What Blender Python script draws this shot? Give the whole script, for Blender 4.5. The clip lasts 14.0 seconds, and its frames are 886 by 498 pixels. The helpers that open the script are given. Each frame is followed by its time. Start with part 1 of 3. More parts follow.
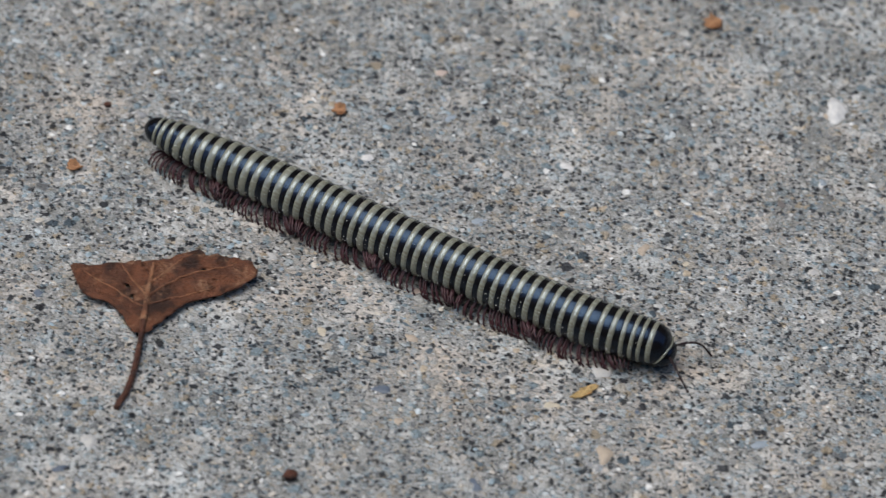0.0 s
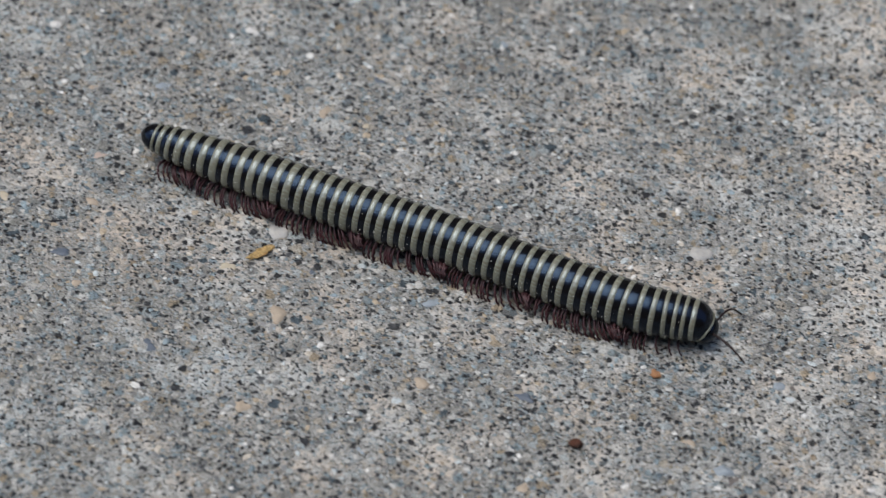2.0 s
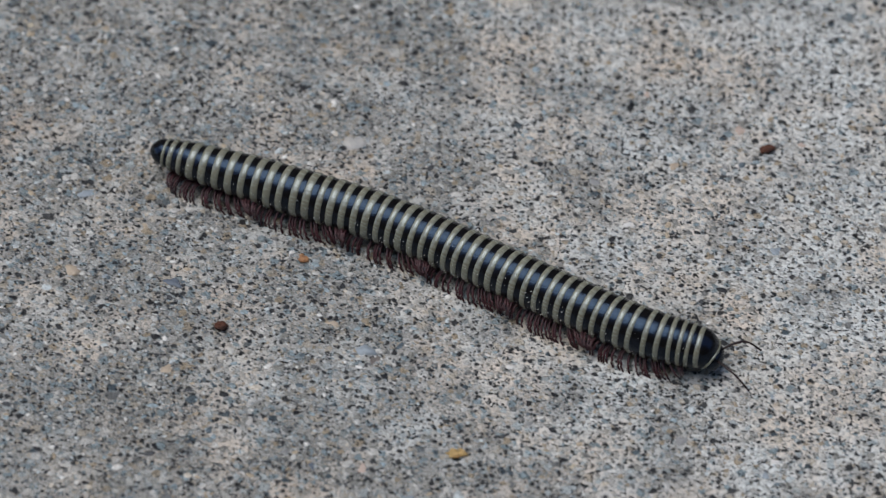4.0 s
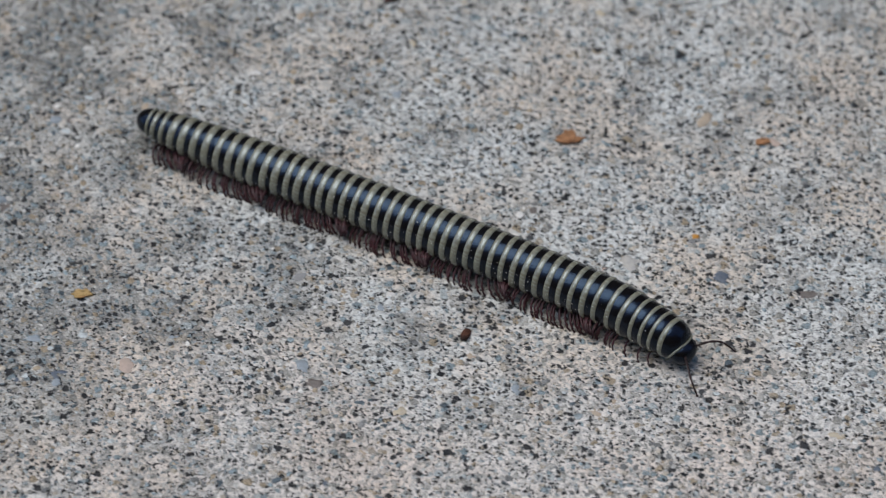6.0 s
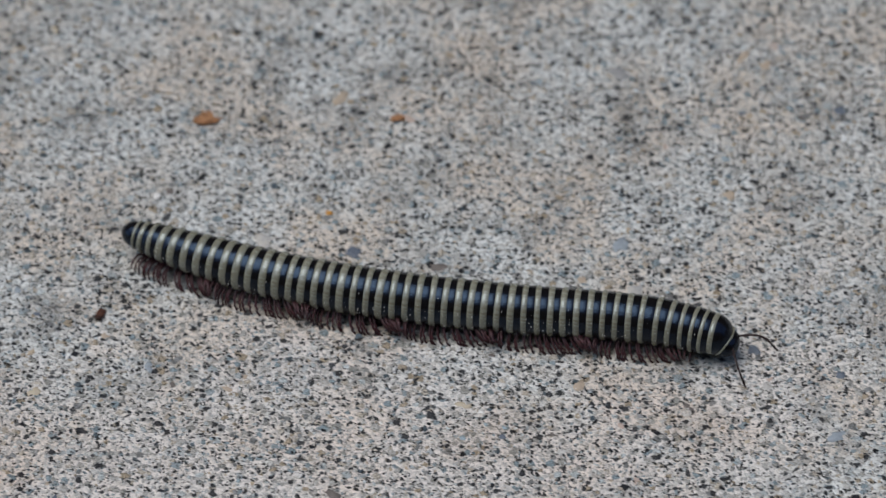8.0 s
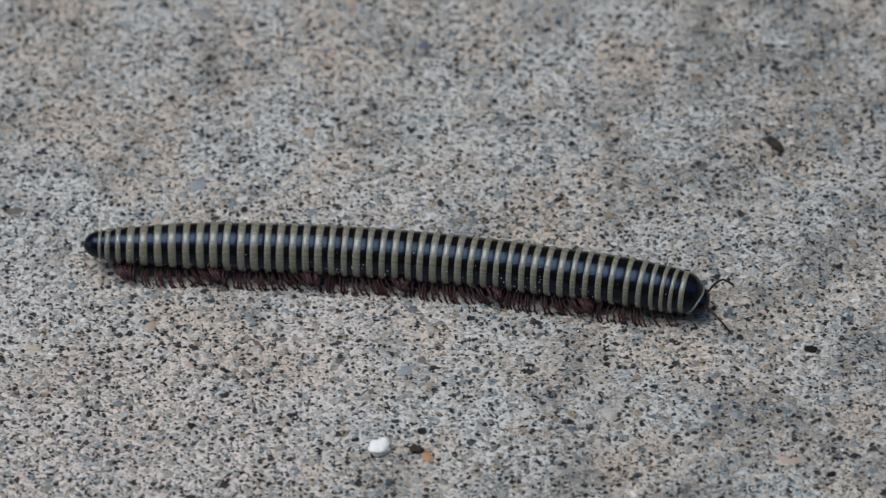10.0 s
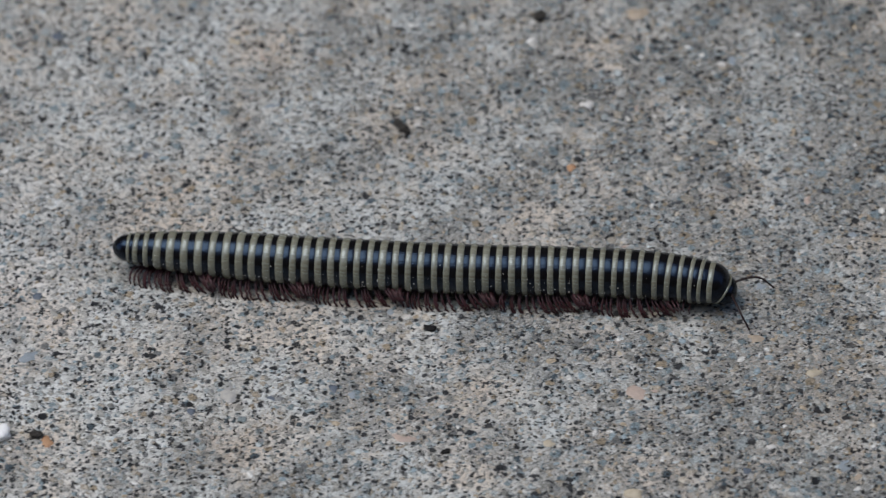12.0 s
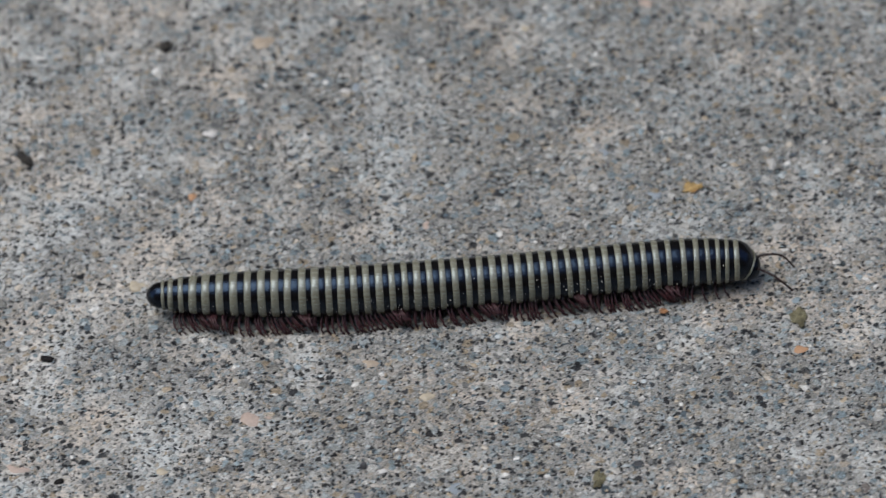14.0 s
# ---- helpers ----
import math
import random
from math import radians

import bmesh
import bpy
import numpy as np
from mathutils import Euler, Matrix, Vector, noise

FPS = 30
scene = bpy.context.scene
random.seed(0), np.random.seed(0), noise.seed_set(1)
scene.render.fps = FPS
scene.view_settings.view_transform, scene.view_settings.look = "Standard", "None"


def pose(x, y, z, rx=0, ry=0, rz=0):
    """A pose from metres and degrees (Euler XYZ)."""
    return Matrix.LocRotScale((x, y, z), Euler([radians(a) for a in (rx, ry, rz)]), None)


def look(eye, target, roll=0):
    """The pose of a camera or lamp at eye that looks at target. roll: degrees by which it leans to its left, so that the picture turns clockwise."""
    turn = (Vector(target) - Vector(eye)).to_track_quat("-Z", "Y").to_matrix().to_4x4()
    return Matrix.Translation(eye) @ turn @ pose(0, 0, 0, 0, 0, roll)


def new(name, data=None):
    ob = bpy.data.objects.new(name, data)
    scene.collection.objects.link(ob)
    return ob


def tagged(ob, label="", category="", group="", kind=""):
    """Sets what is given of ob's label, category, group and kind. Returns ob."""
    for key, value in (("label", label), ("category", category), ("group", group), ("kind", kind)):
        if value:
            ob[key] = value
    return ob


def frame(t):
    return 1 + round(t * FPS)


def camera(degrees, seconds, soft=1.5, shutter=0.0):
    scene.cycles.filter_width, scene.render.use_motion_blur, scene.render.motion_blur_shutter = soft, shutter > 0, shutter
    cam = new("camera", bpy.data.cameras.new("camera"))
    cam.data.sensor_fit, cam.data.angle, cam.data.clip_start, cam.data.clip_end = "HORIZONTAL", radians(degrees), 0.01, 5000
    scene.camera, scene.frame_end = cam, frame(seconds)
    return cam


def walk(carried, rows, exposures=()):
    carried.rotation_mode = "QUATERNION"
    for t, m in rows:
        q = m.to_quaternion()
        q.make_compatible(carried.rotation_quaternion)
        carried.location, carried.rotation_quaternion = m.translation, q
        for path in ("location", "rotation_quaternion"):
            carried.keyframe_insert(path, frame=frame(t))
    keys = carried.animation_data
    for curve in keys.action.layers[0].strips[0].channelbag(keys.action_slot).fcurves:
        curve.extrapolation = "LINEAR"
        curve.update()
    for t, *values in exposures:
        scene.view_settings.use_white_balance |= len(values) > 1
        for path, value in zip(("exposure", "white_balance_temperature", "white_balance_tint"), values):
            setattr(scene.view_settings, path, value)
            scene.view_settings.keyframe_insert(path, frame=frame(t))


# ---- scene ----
cam = camera(8.0, 14.0, 1.3, 0.25)


# ---------- camera ----------
def aim(x, y, z, yaw, pitch, roll):
    return pose(x, y, z, 0, 0, yaw) @ pose(0, 0, 0, 90 + pitch) @ pose(0, 0, 0, 0, 0, roll)


cam.data.dof.use_dof = True
cam.data.dof.focus_distance = 0.752
cam.data.dof.aperture_fstop = 25.0

PATH = [
    (0.0, aim(0.00000, -0.51847, 0.53689, 0.000, -45.207, 3.862)),
    (0.5, aim(0.01560, -0.51890, 0.54101, 0.281, -45.665, 3.559)),
    (1.0, aim(0.02439, -0.51866, 0.54285, 0.146, -46.236, 3.562)),
    (1.5, aim(0.03087, -0.52099, 0.54686, -0.193, -46.356, 3.613)),
    (2.0, aim(0.03851, -0.52559, 0.54768, -0.085, -46.454, 3.418)),
    (2.2, aim(0.04523, -0.52638, 0.54823, 0.006, -46.558, 3.341)),
    (4.3, aim(0.09908, -0.55356, 0.54300, 1.200, -45.745, 1.490)),
    (4.5, aim(0.10384, -0.55669, 0.54341, 1.188, -45.741, 1.337)),
    (5.0, aim(0.11443, -0.56472, 0.54749, 1.095, -45.828, 1.002)),
    (5.5, aim(0.12561, -0.57176, 0.54968, 1.117, -45.891, 0.649)),
    (6.0, aim(0.13704, -0.57589, 0.55010, 1.014, -46.008, 0.383)),
    (6.5, aim(0.14348, -0.57684, 0.54993, 0.525, -46.148, 0.304)),
    (7.0, aim(0.15157, -0.57869, 0.55094, 0.292, -46.226, 0.148)),
    (7.5, aim(0.16283, -0.57941, 0.55420, 0.246, -46.413, -0.157)),
    (8.0, aim(0.17436, -0.58539, 0.55760, 0.238, -46.068, -0.417)),
    (8.2, aim(0.17947, -0.58756, 0.55761, 0.240, -46.046, -0.547)),
    (10.3, aim(0.23603, -0.58996, 0.54885, 0.845, -46.059, -2.313)),
    (10.5, aim(0.23959, -0.59051, 0.54864, 0.919, -46.063, -2.464)),
    (11.0, aim(0.24988, -0.59215, 0.54924, 0.748, -46.113, -2.675)),
    (11.5, aim(0.26127, -0.59421, 0.54918, 0.651, -46.140, -2.855)),
    (12.0, aim(0.27220, -0.59697, 0.55115, 0.365, -45.996, -2.887)),
    (12.5, aim(0.28141, -0.59947, 0.55164, 0.081, -45.944, -2.948)),
    (13.0, aim(0.28931, -0.60049, 0.55178, -0.143, -45.852, -3.021)),
    (13.5, aim(0.29697, -0.60170, 0.55085, -0.585, -45.854, -3.021)),
    (14.0, aim(0.31057, -0.60118, 0.55126, -0.487, -45.714, -3.295)),
]
# the clip's camera closes down a little on the way
EXPOSURES = [(0.0, 1.47, 6730, 10), (2.0, 1.37, 6790, 10), (5.0, 1.14, 6620, 10), (7.0, 1.21, 6680, 10), (8.0, 1.08, 6720, 10), (11.0, 0.98, 6750, 10),
             (12.5, 1.12, 6680, 10), (14.0, 1.25, 6760, 10)]
walk(cam, PATH, EXPOSURES)

# ---------- light ----------
SUN_ELEVATION, SUN_AZIMUTH = 72.0, 266.0
world = bpy.data.worlds.new("sky")
scene.world = world
world.use_nodes = True
wn = world.node_tree.nodes
sky = wn.new("ShaderNodeTexSky")
sky.sky_type = "NISHITA"
sky.sun_disc = False
sky.sun_elevation = radians(SUN_ELEVATION)
sky.sun_rotation = radians(SUN_AZIMUTH)
sky.dust_density = 0.8
wn["Background"].inputs["Strength"].default_value = 0.09
world.node_tree.links.new(sky.outputs["Color"], wn["Background"].inputs["Color"])
sun = new("sun", bpy.data.lights.new("sun", "SUN"))
sun.data.energy, sun.data.angle, sun.data.color = 1.0, radians(46), (1.0, 0.975, 0.93)
az, el = radians(SUN_AZIMUTH), radians(SUN_ELEVATION)
sun.matrix_world = look((math.sin(az) * math.cos(el), math.cos(az) * math.cos(el), math.sin(el)), (0, 0, 0))

MM = 0.001


# ---------- materials ----------
class Mat:
    """A small helper that adds nodes to one material."""

    def __init__(self, name):
        self.mat = bpy.data.materials.new(name)
        self.mat.use_nodes = True
        self.t = self.mat.node_tree
        self.bsdf = self.t.nodes["Principled BSDF"]

    def node(self, kind, **values):
        n = self.t.nodes.new(kind)
        for key, value in values.items():
            n.inputs[key.replace("_", " ")].default_value = value
        return n

    def link(self, a, b):
        self.t.links.new(a, b)

    def coords(self, kind="Object"):
        return self.node("ShaderNodeTexCoord").outputs[kind]

    def noise(self, vec, scale, detail=3.0, rough=0.55):
        n = self.node("ShaderNodeTexNoise", Scale=scale, Detail=detail, Roughness=rough)
        self.link(vec, n.inputs["Vector"])
        return n

    def ramp(self, fac, stops, constant=False):
        n = self.node("ShaderNodeValToRGB")
        if constant:
            n.color_ramp.interpolation = "CONSTANT"
        e = n.color_ramp.elements
        while len(e) < len(stops):
            e.new(0.5)
        for k, (p, c) in enumerate(stops):
            e[k].position = p
            e[k].color = (*c, 1) if len(c) == 3 else c
        self.link(fac, n.inputs["Fac"])
        return n.outputs["Color"]

    def mix(self, fac, a, b, blend="MIX"):
        n = self.t.nodes.new("ShaderNodeMix")
        n.data_type, n.blend_type = "RGBA", blend
        for value, slot in ((fac, 0), (a, 6), (b, 7)):
            if isinstance(value, (int, float)):
                n.inputs[slot].default_value = value
            elif isinstance(value, tuple):
                n.inputs[slot].default_value = (*value, 1)
            else:
                self.link(value, n.inputs[slot])
        return n.outputs[2]

    def math(self, op, a, b=0.0, clamp=False):
        n = self.t.nodes.new("ShaderNodeMath")
        n.operation, n.use_clamp = op, clamp
        for k, value in enumerate((a, b)):
            if isinstance(value, (int, float)):
                n.inputs[k].default_value = value
            else:
                self.link(value, n.inputs[k])
        return n.outputs[0]

    def step(self, v, lo, hi, a=0.0, b=1.0):
        n = self.node("ShaderNodeMapRange")
        n.interpolation_type = "SMOOTHSTEP"
        for key, value in (("Value", v), ("From Min", lo), ("From Max", hi), ("To Min", a), ("To Max", b)):
            if isinstance(value, (int, float)):
                n.inputs[key].default_value = value
            else:
                self.link(value, n.inputs[key])
        return n.outputs["Result"]

    def bump(self, height, distance, strength=1.0):
        n = self.node("ShaderNodeBump", Strength=strength, Distance=distance)
        self.link(height, n.inputs["Height"])
        self.link(n.outputs["Normal"], self.bsdf.inputs["Normal"])

    def out(self, colour, rough, spec=0.5):
        if isinstance(colour, tuple):
            self.bsdf.inputs["Base Color"].default_value = (*colour, 1)
        else:
            self.link(colour, self.bsdf.inputs["Base Color"])
        if isinstance(rough, (int, float)):
            self.bsdf.inputs["Roughness"].default_value = rough
        else:
            self.link(rough, self.bsdf.inputs["Roughness"])
        self.bsdf.inputs["Specular IOR Level"].default_value = spec
        return self.mat


# colours of the sand in the concrete, from dark to light, as they follow one another in its mix
SAND = [
    (0.00, (0.020, 0.021, 0.024)), (0.05, (0.060, 0.063, 0.068)), (0.11, (0.095, 0.125, 0.145)),
    (0.18, (0.235, 0.24, 0.235)), (0.30, (0.36, 0.355, 0.325)), (0.47, (0.44, 0.365, 0.265)),
    (0.53, (0.29, 0.36, 0.385)), (0.64, (0.50, 0.49, 0.455)), (0.80, (0.56, 0.505, 0.42)), (0.86, (0.50, 0.545, 0.545)), (0.94, (0.72, 0.71, 0.67)),
]


def concrete_material():
    m = Mat("concrete")
    p = m.coords()
    warp = m.noise(p, 1500.0, 3.0, 0.6)
    off = m.node("ShaderNodeVectorMath")
    off.operation = "MULTIPLY_ADD"
    m.link(warp.outputs["Color"], off.inputs[0])
    off.inputs[1].default_value = (0.0011, 0.0011, 0.0)
    m.link(p, off.inputs[2])
    q = off.outputs[0]
    # broad patches: where the cement skin is whole, and where the sand lies bare
    xyz = m.node("ShaderNodeSeparateXYZ")
    m.link(p, xyz.inputs[0])
    along = m.math("SUBTRACT", m.step(xyz.outputs[0], 0.05, 0.14), m.step(xyz.outputs[0], 0.21, 0.32))
    aside = m.math("ABSOLUTE", m.math("ADD", xyz.outputs[1], 0.05))
    along = m.math("MULTIPLY", along, m.step(m.math("ADD", aside, m.math("MULTIPLY", m.noise(p, 9.0, 2.0).outputs["Fac"], 0.3)), 0.22, 0.42, 1.0, 0.0))
    patch = m.math("ADD", m.noise(p, 95.0, 4.0, 0.65).outputs["Fac"], m.math("MULTIPLY", along, 0.17))
    # a paler, pinkish stretch of skin in front of the crawl's middle
    ragged = m.math("MULTIPLY", m.math("SUBTRACT", m.noise(p, 40.0, 4.0, 0.7).outputs["Fac"], 0.5), 0.09)
    ex, ey = m.math("ADD", xyz.outputs[0], ragged), m.math("ADD", xyz.outputs[1], ragged)
    pink = m.math("MULTIPLY", m.math("SUBTRACT", m.step(ex, 0.065, 0.10), m.step(ex, 0.195, 0.235)), m.math("MULTIPLY", m.step(ey, -0.050, -0.085), m.step(ey, -0.19, -0.14)))
    patch = m.math("ADD", patch, m.math("MULTIPLY", pink, 0.09))
    skin = m.step(patch, 0.34, 0.72)
    warm = m.noise(p, 60.0, 4.0, 0.65).outputs["Fac"]
    paste = m.mix(m.step(warm, 0.42, 0.60), (0.575, 0.595, 0.57), (0.65, 0.57, 0.475))
    paste = m.mix(m.math("MULTIPLY", along, m.step(warm, 0.62, 0.40, 0.1, 0.6)), paste, (0.70, 0.715, 0.685))
    paste = m.mix(m.math("MULTIPLY", pink, 0.6), paste, (0.74, 0.655, 0.585))
    fine = m.noise(p, 4200.0, 3.0, 0.7).outputs["Fac"]
    mottle = m.noise(p, 1500.0, 3.0, 0.6).outputs["Fac"]
    paste = m.mix(m.step(mottle, 0.38, 0.56, 0.55, 0.0), paste, (0.27, 0.275, 0.26))
    # where the skin is worn away the gaps between the grains are dark
    bed = m.mix(skin, m.mix(m.step(fine, 0.35, 0.6), (0.10, 0.098, 0.092), (0.34, 0.33, 0.305)), paste)
    height = None
    colour = bed
    for scale, low, high, least, pale in ((3300.0, 0.30, 0.10, 0.30, 0.75), (2000.0, 0.42, 0.27, 0.0, 0.75), (1050.0, 0.36, 0.28, 0.0, 0.5), (520.0, 0.25, 0.18, 0.0, 0.5)):
        v = m.node("ShaderNodeTexVoronoi", Scale=scale, Randomness=1.0)
        v.voronoi_dimensions = "2D"
        m.link(q, v.inputs["Vector"])
        sep = m.node("ShaderNodeSeparateColor")
        m.link(v.outputs["Color"], sep.inputs[0])
        size = m.math("MULTIPLY", sep.outputs[1], m.step(skin, 0.0, 1.0, low * 1.75, high * 1.75))
        size = m.math("ADD", size, m.step(skin, 0.0, 0.8, least, 0.0))
        inside = m.step(m.math("SUBTRACT", size, v.outputs["Distance"]), -0.02, 0.05)
        tone = m.mix(m.step(fine, 0.36, 0.62, 0.0, 1.0), m.ramp(m.math("POWER", sep.outputs[0], pale), SAND, True), (0.62, 0.62, 0.60), "MULTIPLY")
        colour = m.mix(m.math("MULTIPLY", inside, m.step(sep.outputs[2], 0.0, 0.4, 0.6, 1.0)), colour, tone)
        h = m.math("MULTIPLY", inside, m.math("SUBTRACT", 1.0, v.outputs["Distance"]))
        height = h if height is None else m.math("ADD", height, h)
    height = m.math("ADD", height, m.math("MULTIPLY", fine, 0.6))
    # small black grains and pits with sharp edges, thickest in the whole skin
    for scale, share, reach in ((2300.0, 0.42, 0.36), (1300.0, 0.40, 0.33), (880.0, 0.11, 0.33)):
        v = m.node("ShaderNodeTexVoronoi", Scale=scale, Randomness=1.0)
        v.voronoi_dimensions = "2D"
        m.link(q, v.inputs["Vector"])
        sep = m.node("ShaderNodeSeparateColor")
        m.link(v.outputs["Color"], sep.inputs[0])
        size = m.math("MULTIPLY", m.step(sep.outputs[0], share, share * 0.25), m.math("MULTIPLY", m.math("ADD", sep.outputs[1], 0.45), reach))
        pit = m.step(m.math("SUBTRACT", size, v.outputs["Distance"]), -0.01, 0.05)
        colour = m.mix(m.math("MULTIPLY", pit, 0.95), colour, m.mix(sep.outputs[2], (0.012, 0.013, 0.016), (0.045, 0.047, 0.05)))
        height = m.math("SUBTRACT", height, m.math("MULTIPLY", pit, 0.8))
    stain = m.noise(p, 48.0, 4.0, 0.65)
    colour = m.mix(m.step(stain.outputs["Fac"], 0.50, 0.72, 0.0, 0.32), colour, (0.66, 0.52, 0.40), "MULTIPLY")
    m.bump(height, 0.00028, 0.9)
    return m.out(colour, m.step(fine, 0.2, 0.8, 0.75, 0.95), 0.3)


def grain_material(name, stops, rough=0.6):
    m = Mat(name)
    geo = m.node("ShaderNodeNewGeometry")
    p = m.coords()
    tone = m.ramp(geo.outputs["Random Per Island"], stops, True)
    n = m.noise(p, 2600.0, 3.0, 0.65).outputs["Fac"]
    colour = m.mix(m.step(n, 0.40, 0.64, 0.0, 1.0), tone, (0.66, 0.65, 0.63), "MULTIPLY")
    m.bump(n, 0.00012, 0.6)
    return m.out(colour, rough, 0.35)


def stone_material(name, a, b, rough=0.55, scale=900.0):
    m = Mat(name)
    p = m.coords()
    n = m.noise(p, scale, 4.0, 0.65).outputs["Fac"]
    k = m.noise(p, scale * 3.5, 2.0, 0.7).outputs["Fac"]
    colour = m.mix(m.step(n, 0.35, 0.65), a, b)
    colour = m.mix(m.step(k, 0.55, 0.8, 0.0, 0.35), colour, tuple(0.6 * v for v in a))
    m.bump(k, 0.0001, 0.6)
    return m.out(colour, rough, 0.4)


def shell_material(name, base, other, rough, scratch, spec=0.5, tint=(1.0, 1.0, 1.0)):
    m = Mat(name)
    p = m.coords()
    stretch = m.node("ShaderNodeVectorMath")
    stretch.operation = "MULTIPLY"
    m.link(p, stretch.inputs[0])
    stretch.inputs[1].default_value = (0.25, 1.0, 1.0)
    n = m.noise(stretch.outputs[0], 2600.0, 3.0, 0.6).outputs["Fac"]
    broad = m.noise(p, 420.0, 3.0, 0.6).outputs["Fac"]
    pit = m.noise(p, 6500.0, 1.0).outputs["Fac"]
    colour = m.mix(m.step(broad, 0.35, 0.68), base, other)
    colour = m.mix(m.step(pit, 0.66, 0.76, 0.0, 0.5), colour, tuple(0.5 * v for v in base))
    m.bump(m.math("ADD", n, m.math("MULTIPLY", pit, 0.4)), scratch, 0.7)
    m.bsdf.inputs["Specular Tint"].default_value = (*tint, 1)
    return m.out(colour, m.step(n, 0.2, 0.8, rough * 0.75, rough * 1.35), spec)


def leg_material():
    m = Mat("leg_skin")
    p = m.coords()
    n = m.noise(p, 1500.0, 2.0).outputs["Fac"]
    info = m.node("ShaderNodeObjectInfo")
    colour = m.mix(m.step(n, 0.35, 0.65), (0.030, 0.010, 0.012), (0.068, 0.023, 0.027))
    colour = m.mix(m.math("MULTIPLY", info.outputs["Random"], 0.45), colour, (0.036, 0.015, 0.017))
    return m.out(colour, 0.45, 0.3)


def leaf_material(name, a, b, dark, rough=0.65, pale=None):
    m = Mat(name)
    p = m.coords()
    n = m.noise(p, 330.0, 5.0, 0.7).outputs["Fac"]
    k = m.noise(p, 1900.0, 4.0, 0.75).outputs["Fac"]
    spot = m.noise(p, 230.0, 3.0, 0.6).outputs["Fac"]
    colour = m.mix(m.step(n, 0.38, 0.62), a, b)
    colour = m.mix(m.step(spot, 0.50, 0.62, 0.0, 0.85), colour, dark)
    colour = m.mix(m.step(k, 0.48, 0.66, 0.0, 0.6), colour, tuple(0.4 * v for v in a))
    if pale:
        worn = m.noise(p, 300.0, 5.0, 0.75).outputs["Color"]
        w = m.node("ShaderNodeSeparateColor")
        m.link(worn, w.inputs[0])
        fibre = m.math("MULTIPLY", m.step(w.outputs[1], 0.52, 0.66), m.step(k, 0.40, 0.52))
        colour = m.mix(m.math("MULTIPLY", fibre, 0.7), colour, pale)
    m.bump(m.math("ADD", m.math("MULTIPLY", n, 1.5), k), 0.0006, 1.0)
    return m.out(colour, rough, 0.3)


CONCRETE = concrete_material()
# plain browns for the unseen walls added to block low sky
SHADE_WALL = stone_material("shade_wall_dark", (0.075, 0.062, 0.05), (0.10, 0.083, 0.068), 0.85, 40.0)
SHADE_WALL_BROWN = stone_material("shade_wall_brown", (0.12, 0.10, 0.083), (0.15, 0.127, 0.105), 0.85, 40.0)
SAND_MAT = grain_material("sand_grain", SAND)
BLACK = shell_material("black_shell", (0.0035, 0.003, 0.003), (0.006, 0.005, 0.0045), 0.2, 0.00005, 0.37, (0.36, 0.60, 1.0))
PALE = shell_material("pale_shell", (0.197, 0.193, 0.143), (0.148, 0.144, 0.106), 0.24, 0.00005, 0.95, (0.76, 0.92, 1.0))
LEG = leg_material()
HORN = shell_material("dark_horn", (0.016, 0.009, 0.009), (0.030, 0.016, 0.015), 0.4, 0.00004, 0.3)
DUST = stone_material("white_dust", (0.75, 0.73, 0.66), (0.85, 0.83, 0.78))
LEAF = leaf_material("dead_leaf", (0.172, 0.064, 0.030), (0.095, 0.037, 0.020), (0.022, 0.013, 0.010), 0.55, (0.34, 0.18, 0.10))
VEIN = leaf_material("leaf_vein", (0.34, 0.155, 0.075), (0.24, 0.10, 0.05), (0.12, 0.05, 0.03), 0.6, (0.42, 0.25, 0.14))
STALK = leaf_material("leaf_stalk", (0.115, 0.043, 0.024), (0.07, 0.027, 0.017), (0.03, 0.014, 0.010), 0.5, (0.26, 0.13, 0.07))
FLAKES = {
    "orange": leaf_material("orange_flake", (0.46, 0.235, 0.115), (0.36, 0.18, 0.085), (0.2, 0.08, 0.03)),
    "yellow": leaf_material("yellow_flake", (0.60, 0.40, 0.17), (0.46, 0.32, 0.13), (0.46, 0.22, 0.08)),
    "olive": leaf_material("olive_flake", (0.24, 0.22, 0.13), (0.17, 0.15, 0.09), (0.10, 0.09, 0.05)),
    "brown": leaf_material("brown_crumb", (0.12, 0.045, 0.025), (0.07, 0.03, 0.02), (0.02, 0.012, 0.01)),
    "black": leaf_material("black_crumb", (0.012, 0.011, 0.011), (0.02, 0.017, 0.015), (0.008, 0.008, 0.008)),
    "soil": leaf_material("dark_soil", (0.045, 0.040, 0.035), (0.07, 0.062, 0.052), (0.025, 0.022, 0.02)),
    "white": stone_material("white_chip", (0.90, 0.90, 0.89), (0.84, 0.84, 0.83), 0.5),
}
